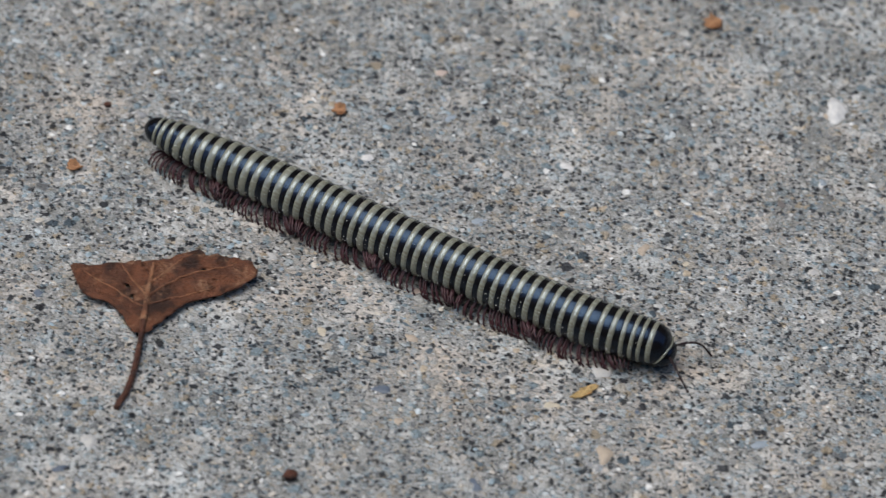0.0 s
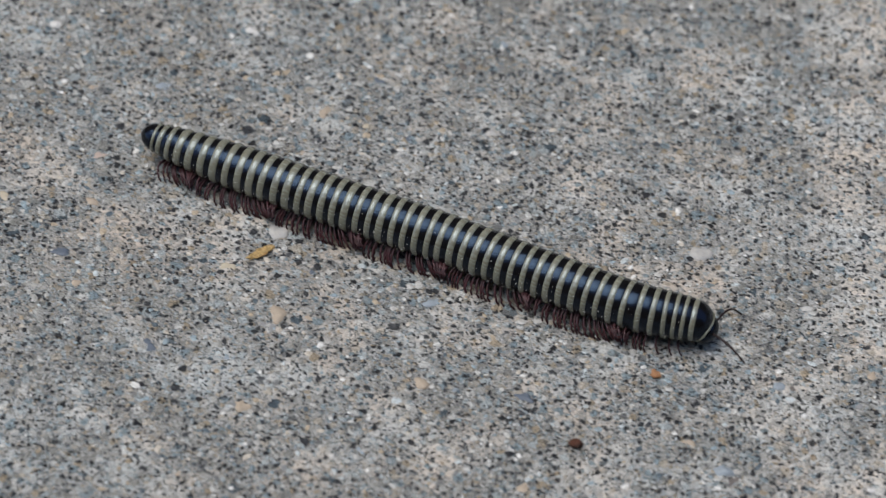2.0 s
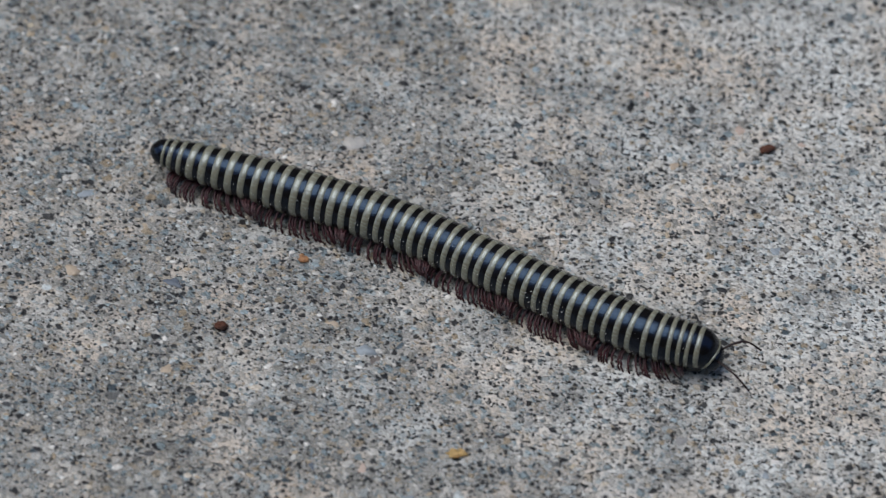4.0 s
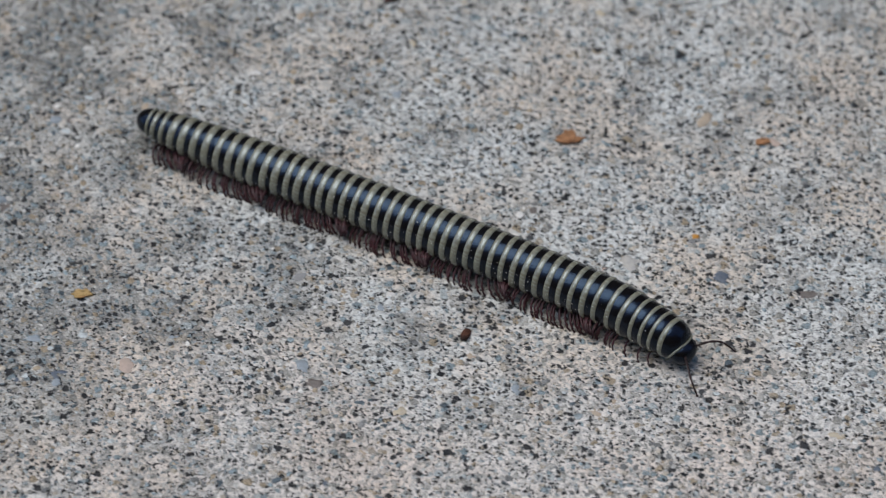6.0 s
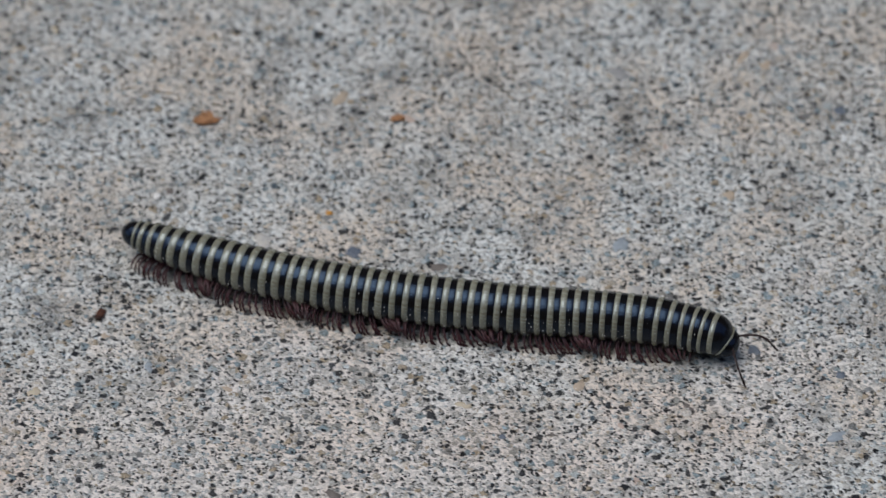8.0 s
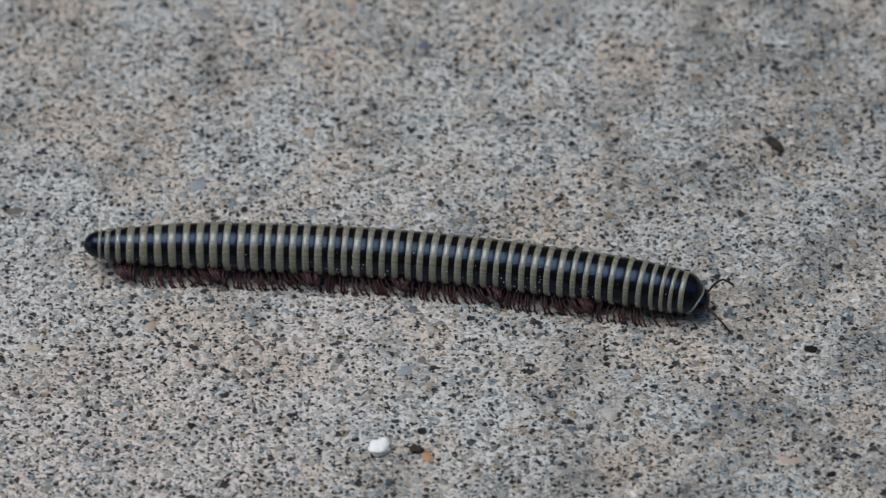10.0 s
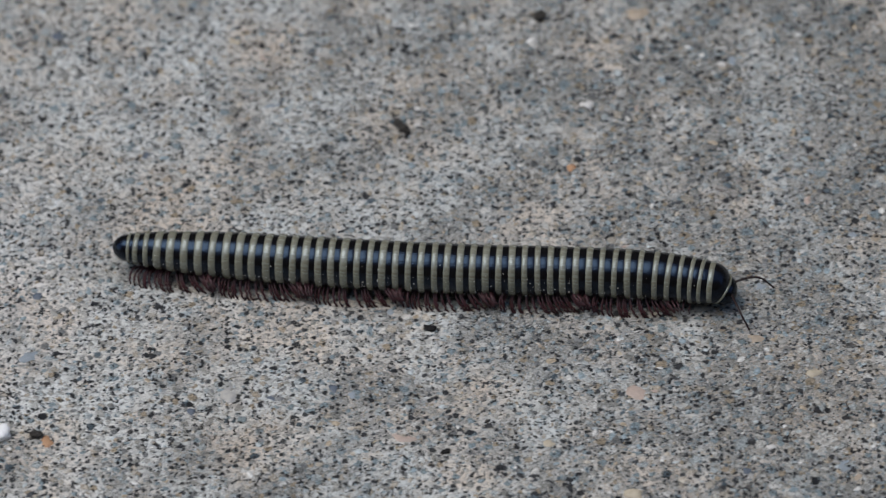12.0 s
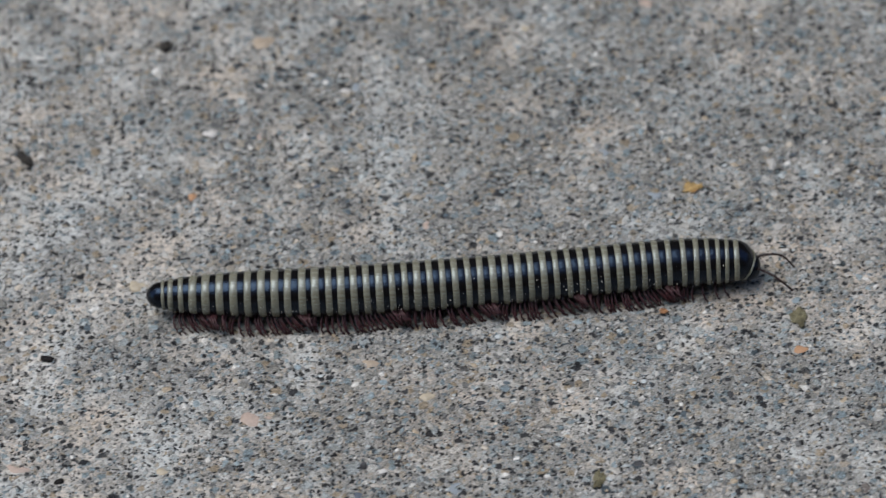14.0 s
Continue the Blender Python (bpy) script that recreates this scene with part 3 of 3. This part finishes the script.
    root.matrix_basis = pose(-34.8 * MM, -2.6 * MM, 0, 0, 0, 0)
    return tagged(root, "torn dead brown leaf with a curved stalk on concrete", "leaf")


dead_leaf()

# ---------- loose scraps ----------
flake(142.5, -25.9, 3.7, 2.4, "orange", 8, "leaf_flake", "curled orange-brown leaf flake lying on concrete", 0.6, 3)
flake(17.7, -7.5, 3.8, 1.5, "yellow", 38, "leaf_flake", "yellow-orange leaf flake lying on concrete", 0.3, 5)
flake(331.5, -102.9, 1.5, 3.2, "olive", -10, "leaf_flake", "dull olive leaf flake lying on concrete", 0.3, 8)
flake(357.2, -78.9, 2.0, 3.6, "olive", 5, "leaf_flake", "dull olive leaf flake lying on concrete", 0.3, 9)
flake(-13.8, 37.0, 2.0, 2.2, "orange", 0, "orange_flake", "small orange scrap lying on concrete", 0.5, 1)
flake(31.6, 57.1, 2.3, 2.6, "orange", 20, "orange_flake", "small orange scrap lying on concrete", 0.5, 2)
flake(-44.9, 24.0, 2.0, 1.7, "orange", 10, "orange_flake", "small orange scrap lying on concrete", 0.5, 4)
flake(65.0, -23.5, 1.4, 1.4, "orange", 0, "orange_flake", "small orange scrap lying on concrete", 0.3, 6)
flake(84.6, -53.7, 2.5, 1.5, "yellow", 5, "orange_flake", "small ochre scrap lying on concrete", 0.3, 7)
flake(166.5, -25.7, 2.0, 1.3, "orange", 15, "orange_flake", "small rusty scrap lying on concrete", 0.3, 10)
flake(346.1, -56.0, 2.5, 1.6, "yellow", 15, "orange_flake", "small ochre scrap lying on concrete", 0.3, 11)
flake(341.1, -76.5, 1.1, 1.2, "orange", 15, "orange_flake", "small orange scrap lying on concrete", 0.3, 12)
crumb(215.7, -92.0, 2.7, 2.3, "white", 25, "bright white paint chip lying on concrete", "white_chip")
crumb(-15.8, -24.2, 1.6, 1.5, "brown", 0, "dark brown crumb on concrete")
crumb(56.0, -35.2, 1.4, 1.6, "brown", 10, "dark brown crumb on concrete")
crumb(120.3, -1.5, 2.0, 1.2, "brown", 20, "dark brown crumb on concrete")
crumb(130.6, -59.3, 1.1, 1.9, "brown", -20, "dark brown crumb on concrete")
crumb(266.8, -77.9, 1.7, 0.9, "black", -8, "black speck of soil on concrete")
crumb(268.2, -97.8, 1.2, 0.7, "black", 20, "black speck of soil on concrete")
crumb(282.1, -25.3, 1.4, 1.9, "soil", 0, "dark speck of soil on concrete")
crumb(264.4, -43.7, 1.2, 3.0, "soil", 35, "dark smear of soil on concrete")
crumb(219.9, -92.3, 1.6, 1.2, "soil", 0, "dark speck of soil on concrete")
crumb(-41.9, 35.2, 0.9, 0.9, "brown", 0, "small brown crumb on concrete")


# ---------- the millipede ----------
AXIS_Z = 3.60                      # height of the body's axis, millimetres
LENGTH = 74.0                      # of the body at rest
FRONT_GAPS = [1.15, 1.08, 1.22, 1.42, 1.55, 1.76]
REAR_GAPS = [1.55, 1.49, 1.55, 1.55, 1.69, 1.62, 1.55, 1.69, 1.69, 1.69, 1.69, 1.55, 1.49, 1.22, 0.95]
GAPS = FRONT_GAPS + [1.515] * 25 + REAR_GAPS
BANDS = [2.84]                     # the middle of each pale band, from the head's front backwards
for gap in GAPS:
    BANDS.append(BANDS[-1] + gap)


def girth(d):
    return float(np.interp(d, (0, 2.84, 4.2, 6.5, 9, 14, 36, 48, 57, 62, 66.5, 69.7, 71.9, 73.3, 74.0),
                           (1.9, 2.48, 2.68, 2.82, 2.91, 2.95, 3.02, 2.99, 2.89, 2.74, 2.43, 2.13, 1.75, 1.2, 0.4)))


def build_leg(side, bend):
    """A thin, jointed, hooked leg; the hip at the origin, side -1 or 1 along y."""
    way = [(0, 0), (0.58, 0.22), (1.18, 0.28), (1.76, 0.10), (2.30, -0.30), (2.72, -0.84), (2.92, -1.40)]
    pts, radii = [], []
    for k, (y, z) in enumerate(way):
        x = -bend * math.sin(k / 6 * math.pi) + 0.05 * k
        for s, f in ((-0.12, 1.14), (0.12, 0.86)):
            a, b = way[max(k - 1, 0)], way[min(k + 1, 6)]
            pts.append((x * MM, side * (y + s * (b[0] - a[0])) * MM, (z + s * (b[1] - a[1])) * MM))
            radii.append((0.215 - 0.017 * k) * f * MM)
    bm = tube(bmesh.new(), pts, radii, 7)
    me = bpy.data.meshes.new("leg")
    bm.to_mesh(me)
    bm.free()
    me.polygons.foreach_set("use_smooth", [True] * len(me.polygons))
    me.materials.append(LEG)
    return me


LEG_MESHES = {(side, k): build_leg(side, bend) for side in (-1, 1) for k, bend in enumerate((0.55, 0.72))}


def build_millipede():
    root = tagged(new("millipede"), "black millipede with pale rings and dark red legs crawling on concrete", "millipede")
    pieces, legs = [], []
    rng = random.Random(4)
    for i, d in enumerate(BANDS):
        if i == 0:
            continue
        gap = BANDS[i] - BANDS[i - 1]
        rear = BANDS[i + 1] - BANDS[i] if i + 1 < len(BANDS) else 0.9
        r, rf, rb = girth(d), girth(d - gap), girth(d + rear)
        half = float(np.interp(d, (5, 25, 41, 58), (0.225, 0.255, 0.270, 0.300))) * min(gap, 1.55) if i < len(BANDS) - 3 else 0.24 * gap
        half *= rng.uniform(0.90, 1.10)
        wide = gap - half + 0.35
        bm = lathe(bmesh.new(), [(-0.5 * half * MM, (r - 0.10) * MM), (0.2 * half * MM, (r - 0.035) * MM), (half * MM, (r - 0.055) * MM),
                                 ((half + 0.25 * (wide - half)) * MM, (r + 0.28 * (rf - r) - 0.035) * MM),
                                 ((half + 0.5 * (wide - half)) * MM, (r + 0.5 * (rf - r) - 0.03) * MM),
                                 ((half + 0.75 * (wide - half)) * MM, (r + 0.75 * (rf - r) - 0.06) * MM),
                                 (wide * MM, (rf - 0.16) * MM)])
        ring = part("ring", bm, BLACK, root)
        bm = lathe(bmesh.new(), [(-half * 1.02 * MM, (rb * 0.5 + r * 0.5 - 0.14) * MM), (-half * MM, (r + (rb - r) * 0.3 - 0.03) * MM),
                                 (-0.72 * half * MM, (r + (rb - r) * 0.2 + 0.050) * MM), (-0.1 * half * MM, (r + 0.080) * MM),
                                 (0.6 * half * MM, (r + 0.05) * MM), (0.94 * half * MM, (r - 0.005) * MM), (half * MM, (r - 0.09) * MM)])
        part("band", bm, PALE, ring, "pale grey-cream band")
        if i < len(BANDS) - 2:
            bm = bmesh.new()
            for _ in range(round(rng.uniform(3, 7) + 13 * math.exp(-((d - 36) / 20) ** 2))):
                side = rng.choice((-1, -1, 1))
                a = radians(rng.triangular(-46, 58, -42))
                x, s = rng.uniform(-half, wide - 0.4), rng.choice((0.024, 0.028, 0.032, 0.04, 0.058))
                rr = r + 0.07
                m = Matrix.Translation((x * MM, side * rr * math.cos(a) * MM, rr * math.sin(a) * MM))
                bmesh.ops.create_icosphere(bm, subdivisions=1, radius=s * MM, matrix=m)
            part("dust_specks", bm, DUST, ring, "scattered white dust specks")
        pieces.append((ring, d))
        if i < len(BANDS) - 2:
            for j, shift in enumerate((0.375, 0.125, -0.125, -0.375) if i > 3 else (0.0,)):
                for side in (-1, 1):
                    leg = new("leg", LEG_MESHES[(side, (i + j) % 2)])
                    leg.parent = ring
                    f = min(1.0, 0.35 + 0.65 * r / 2.9) * min(1.0, 0.72 + 0.045 * i)
                    leg.scale = (f, f, f)
                    f *= rng.uniform(0.86, 1.04)
                    hip = Vector((shift * gap, side * 0.95 * f, -(AXIS_Z - 1.40 * f - 0.05)))
                    legs.append((leg, hip, side, d - shift * gap, f))

    # collum: the domed shield that hoods the head, cut slanting from above the head's front to below the first band
    d = BANDS[0]
    r = girth(d)

    def shield(x, a):
        """A point of the shield x ahead of its band, a degrees round from the top."""
        q = (r - 0.03) * (1 - (max(x, 0.0) / 2.40) ** 2.1) ** (1 / 2.1)
        return Vector((x, q * math.sin(radians(a)), q * math.cos(radians(a)) - 0.10 * max(x, 0.0) ** 2)) * MM

    def brim(a):
        """How far ahead the shield's edge stands."""
        return float(np.interp(abs(a), (0, 30, 60, 90, 115, 138, 180), (2.22, 2.18, 2.00, 1.58, 1.05, 0.45, 0.30)))

    turns = [k * 360 / 60 - 180 for k in range(60)]
    bm = bmesh.new()
    loops = [[bm.verts.new(shield(-0.3 + (brim(a) + 0.3) * k / 16, a)) for a in turns] for k in range(17)]
    loops.append([bm.verts.new(shield(brim(a) - 0.02, a) * 0.93) for a in turns])
    for a, b in zip(loops, loops[1:]):
        for k in range(60):
            bm.faces.new((a[k], a[(k + 1) % 60], b[(k + 1) % 60], b[k]))
    bmesh.ops.recalc_face_normals(bm, faces=bm.faces)
    collum = part("collum", bm, BLACK, root, "glossy black domed shield behind the head")
    bm = lathe(bmesh.new(), [(-0.40 * MM, (r - 0.10) * MM), (-0.32 * MM, (r + 0.02) * MM), (0.0, (r + 0.045) * MM), (0.26 * MM, (r + 0.015) * MM), (0.34 * MM, (r - 0.1) * MM)])
    part("band", bm, PALE, collum, "pale grey-cream band")
    bm = bmesh.new()
    tube(bm, [shield(brim(a), a) for a in range(-140, 141, 7)], [0.16 * MM * min(1.0, 0.35 + (140 - abs(a)) / 60) for a in range(-140, 141, 7)], 8)
    part("front_rim", bm, PALE, collum, "thin pale front rim")
    pieces.append((collum, d))

    # head
    bm = blob(1.50 * MM, 1.92 * MM, 1.55 * MM, 2.0, 0.02, 4)
    head = part("head", bm, BLACK, root, "glossy black rounded head")
    pieces.append((head, 1.34))
    for side in (-1, 1):
        bm = bmesh.new()
        for a in range(4):
            for b in range(4 - a // 2):
                p = Vector((0.30 + 0.11 * a, side * (1.46 + 0.02 * b - 0.065 * a), 0.22 + 0.12 * b - 0.05 * a))
                bmesh.ops.create_icosphere(bm, subdivisions=1, radius=0.065 * MM, matrix=Matrix.Translation(p * MM))
        part("eye", bm, HORN, head, "cluster of tiny dark eyes")
        bm = blob(0.45 * MM, 0.5 * MM, 0.5 * MM, 3.0, 0.05, 2)
        jaw = part("jaw", bm, HORN, head)
        jaw.matrix_basis = pose(0.55 * MM, side * 0.62 * MM, -1.05 * MM)
    antennae = []
    for side in (-1, 1):
        way = [(0, 0, 0), (0.5, 0.0, 0.22), (1.45, 0.05, 0.32), (2.5, 0.04, 0.26), (3.4, -0.06, -0.08), (4.0, -0.24, -0.62), (4.6, -0.5, -1.3), (4.85, -0.6, -1.6)]
        pts, radii = [], []
        for k, (x, y, z) in enumerate(way):
            a, b = way[max(k - 1, 0)], way[min(k + 1, len(way) - 1)]
            for s, f in ((-0.14, 1.18), (0.14, 0.82)):
                pts.append(tuple(v * MM for v in (x + s * (b[0] - a[0]), side * (y + s * (b[1] - a[1])), z + s * (b[2] - a[2]))))
                radii.append((0.135 + 0.015 * math.sin(k * 0.9)) * f * MM)
        ant = part("antenna", tube(bmesh.new(), pts, radii, 8), HORN, head, "thin dark jointed antenna")
        antennae.append((ant, side))

    # last ring
    d = BANDS[-1]
    r = girth(d)
    bm = lathe(bmesh.new(), [(0.9 * MM, (r - 0.06) * MM), (0.3 * MM, (r - 0.06) * MM), (-0.15 * MM, (r - 0.12) * MM), (-0.6 * MM, (r - 0.16) * MM), (-1.0 * MM, (r - 0.32) * MM),
                             (-1.4 * MM, (r - 0.58) * MM), (-1.75 * MM, (r - 0.95) * MM), (-1.98 * MM, 0.38 * MM), (-2.04 * MM, 0.0)])
    tail = part("telson", bm, BLACK, root, "smooth black rounded tail end")
    pieces.append((tail, d + 0.05))
    return root, pieces, legs, antennae


MILLIPEDE, PIECES, LEGS, ANTENNAE = build_millipede()


# ---------- movement ----------
TRACK_X, TRACK_STEP = -60.0, 15.0
TRACK_Y = [40.2, 32.4, 24.6, 16.9, 9.4, 2.4, -4.0, -9.4, -14.2, -19.3, -27.0, -35.1, -42.7, -49.9, -56.3, -60.2, -62.0, -62.4, -63.2, -64.8, -67.3, -69.8, -71.7, -72.7, -73.5, -73.5, -73.1, -72.4, -71.7, -71.0]


def track(x):
    """The line on the ground along which the millipede crawls: y at x, millimetres."""
    u = (x - TRACK_X) / TRACK_STEP
    k = int(math.floor(u))
    s = u - k
    a, b, c, d = (TRACK_Y[min(max(k + j, 0), len(TRACK_Y) - 1)] for j in (-1, 0, 1, 2))
    return 0.5 * (2 * b + (c - a) * s + (2 * a - 5 * b + 4 * c - d) * s * s + (3 * b - a - 3 * c + d) * s ** 3)


GX = np.linspace(-45.0, 375.0, 4201)
GY = np.array([track(x) for x in GX])
GS = np.concatenate([[0.0], np.cumsum(np.hypot(np.diff(GX), np.diff(GY)))])

# seconds; how far the head has come along the track; the body's length
CRAWL = [
    (0.0, 81.1, 71.8),
    (0.5, 91.5, 72.0),
    (1.0, 104.6, 74.4),
    (1.5, 115.4, 73.7),
    (2.0, 127.7, 74.6),
    (2.2, 133.1, 75.2),
    (4.3, 183.3, 76.2),
    (4.5, 187.8, 76.0),
    (5.0, 199.4, 75.9),
    (5.5, 212.3, 76.9),
    (6.0, 222.8, 75.2),
    (6.5, 236.2, 76.5),
    (7.0, 248.2, 76.5),
    (7.5, 260.3, 76.6),
    (8.0, 272.9, 76.8),
    (8.2, 277.4, 76.4),
    (10.3, 328.1, 75.1),
    (10.5, 333.1, 75.5),
    (11.0, 344.6, 74.8),
    (11.5, 356.8, 75.2),
    (12.0, 369.6, 75.2),
    (12.5, 381.9, 74.9),
    (13.0, 394.1, 74.6),
    (13.5, 406.5, 74.3),
    (14.0, 419.0, 74.0),
]
# for the same times, the body's sway aside at four places from head to tail
SWAY_EARLY = [
    (0.26, -0.55, -0.03, 0.53),
    (-2.84, -1.01, 0.14, -0.19),
    (1.20, 0.05, 0.29, -0.05),
    (-1.50, -0.32, 1.23, -0.29),
    (-0.09, -1.01, 0.88, -0.24),
    (3.71, 0.38, 0.52, -0.47),
    (0.65, -0.81, -0.78, 0.50),
    (-0.85, -0.17, -0.26, 0.59),
    (-1.61, -1.29, -0.21, -0.46),
    (-1.14, -0.68, 0.39, -0.32),
    (-5.62, -1.05, 0.71, 0.09),
    (-0.59, -0.10, 0.49, 0.35),
]
SWAY_LATE = [
    (-2.68, -0.78, 0.90, 0.41),
    (0.32, 0.90, 0.76, 0.46),
    (-3.95, -1.07, 0.90, 0.85),
    (-0.07, -0.57, 1.08, 0.80),
    (-2.34, -0.95, -0.02, 1.47),
    (1.05, 0.0, -0.38, 1.26),
    (-4.03, -0.64, 0.00, 0.69),
    (0.95, 0.0, 0.17, 0.32),
    (-2.83, -0.71, 0.30, 0.22),
    (0.55, -0.20, 0.25, -0.05),
    (-2.59, -0.05, 0.18, 0.61),
    (0.30, 0.55, 0.80, 0.60),
    (-0.09, 0.66, 0.65, 0.71),
]
SWAY = SWAY_EARLY + SWAY_LATE
SWAY_AT = (0.0, 0.15, 0.5, 1.0)
CRAWL_T = [row[0] for row in CRAWL]
COLUMNS = [[row[1] for row in CRAWL], [row[2] for row in CRAWL]] + [[row[c] for row in SWAY] for c in range(4)]


def glide(t, column):
    """A smooth curve through one column of the crawl and sway tables."""
    v = COLUMNS[column]
    k = int(np.clip(np.searchsorted(CRAWL_T, t, side="right") - 1, 0, len(v) - 2))

    def slope(i):
        a, b = max(i - 1, 0), min(i + 1, len(v) - 1)
        return (v[b] - v[a]) / (CRAWL_T[b] - CRAWL_T[a])

    h = CRAWL_T[k + 1] - CRAWL_T[k]
    s = (t - CRAWL_T[k]) / h
    return ((1 + 2 * s) * (1 - s) ** 2 * v[k] + s * (1 - s) ** 2 * h * slope(k) + s * s * (3 - 2 * s) * v[k + 1] + s * s * (s - 1) * h * slope(k + 1))


def body_point(t, d, state):
    """The body's axis d millimetres behind the head's front."""
    far, length, sway = state
    u = d / LENGTH
    s = far - u * length
    x, y = np.interp(s, GS, GX), np.interp(s, GS, GY)
    if s > GS[-1]:
        x, y = GX[-1] + s - GS[-1], GY[-1]
    k = min(max(int(np.searchsorted(SWAY_AT, u, side="right")) - 1, 0), 2)
    w = (u - SWAY_AT[k]) / (SWAY_AT[k + 1] - SWAY_AT[k])
    w = min(max(w, -0.2), 1.2)

    def slope(i):
        a, b = max(i - 1, 0), min(i + 1, 3)
        return (sway[b] - sway[a]) / (SWAY_AT[b] - SWAY_AT[a])

    h = SWAY_AT[k + 1] - SWAY_AT[k]
    off = (1 + 2 * w) * (1 - w) ** 2 * sway[k] + w * (1 - w) ** 2 * h * slope(k) + w * w * (3 - 2 * w) * sway[k + 1] + w * w * (w - 1) * h * slope(k + 1)
    return Vector((float(x), float(y) + off, 0.0))


def body_pose(t, d, state, z):
    p = body_point(t, d, state)
    f = body_point(t, d - 0.8, state) - body_point(t, d + 0.8, state)
    return pose(p.x * MM, p.y * MM, z * MM, 0, 0, math.degrees(math.atan2(f.y, f.x)))


# seconds; how far the right and the left antenna turn from straight ahead, degrees
FEELERS = [
    (0.0, -50, 36), (0.5, -52, 55), (1.0, -4, 30), (1.5, -62, 20), (2.0, -30, 68), (2.2, -34, 60), (2.9, -52, 25), (3.6, -25, 48), (4.3, -40, 24), (4.5, -62, 12),
    (5.0, -42, 10), (5.5, -26, 36), (6.0, -42, 50), (6.5, -26, 52), (7.0, -66, -2), (7.5, -12, 42), (8.0, -60, 12), (8.2, -40, 60),
]
FEELERS += [
    (8.9, -18, 40), (9.6, -44, 62), (10.3, -20, 82), (10.5, 4, 96), (11.0, -46, 66), (11.5, -24, 88), (12.0, -62, 26), (12.5, 8, 76), (13.0, -54, 34), (13.5, -28, 72),
    (14.0, -40, 8),
]
PACE = [(0.0, 0.14), (5.0, 0.27), (7.5, 0.0), (8.0, 0.10), (11.0, -0.21), (12.5, 0.18), (14.0, 0.18)]    # seconds; by how much of a step the legs are early
STEP_TIME, WAVE = 0.57, 11.0       # one step of a leg in seconds; the wave's length along the body


def leg_rows(leg, hip, side, d, f):
    rows = []
    lean, early = 9 * noise.noise(Vector((d * 3.1, side * 5.0, 0.5))), 0.10 * noise.noise(Vector((d * 2.3, side * 4.0, 7.5)))
    for k in range(141):
        t = k * 0.1
        ph = (0.07 + early + float(np.interp(t, *zip(*PACE))) + t / STEP_TIME + d / WAVE + (0.5 if side > 0 else 0.0)) % 1.0
        if ph < 0.52:                                  # on the ground, swept back
            s = ph / 0.52
            swing, raised = 1 - 2 * s, 0.0
        else:                                          # lifted and brought forward
            s = (ph - 0.52) / 0.48
            swing, raised = -math.cos(math.pi * s), math.sin(math.pi * s)
        rows.append((t, pose(hip.x * MM, hip.y * MM, hip.z * MM, side * 36 * raised, 0, lean - side * 31 * swing)))
    return rows


def motions():
    times = [round(k * 0.1, 1) for k in range(141)]
    states = {t: (glide(t, 0), glide(t, 1), [glide(t, c) for c in range(2, 6)]) for t in times}
    base = {t: body_pose(t, LENGTH / 2, states[t], 0.0) for t in times}
    walk(MILLIPEDE, [(t, base[t]) for t in times])
    for piece, d in PIECES:
        z = AXIS_Z - (0.98 if piece.name.startswith("head") else 0.0)
        uneven = pose(0, 0, 0, 0, 2.2 * noise.noise(Vector((d * 1.7, 3.5, 0.5))), 3.0 * noise.noise(Vector((d * 1.9, 8.5, 2.5))))
        walk(piece, [(t, base[t].inverted() @ body_pose(t, d, states[t], z) @ uneven) for t in times])
    for leg in LEGS:
        walk(leg[0], leg_rows(*leg))
    for ant, side in ANTENNAE:
        rows = []
        for t, right, left in FEELERS:
            b = 6 * math.sin(t * 6.7 + 1.3 * side)
            rows.append((t, pose(0.85 * MM, side * 0.95 * MM, 0.30 * MM, 0, b, (left if side > 0 else right))))
        walk(ant, rows)


motions()
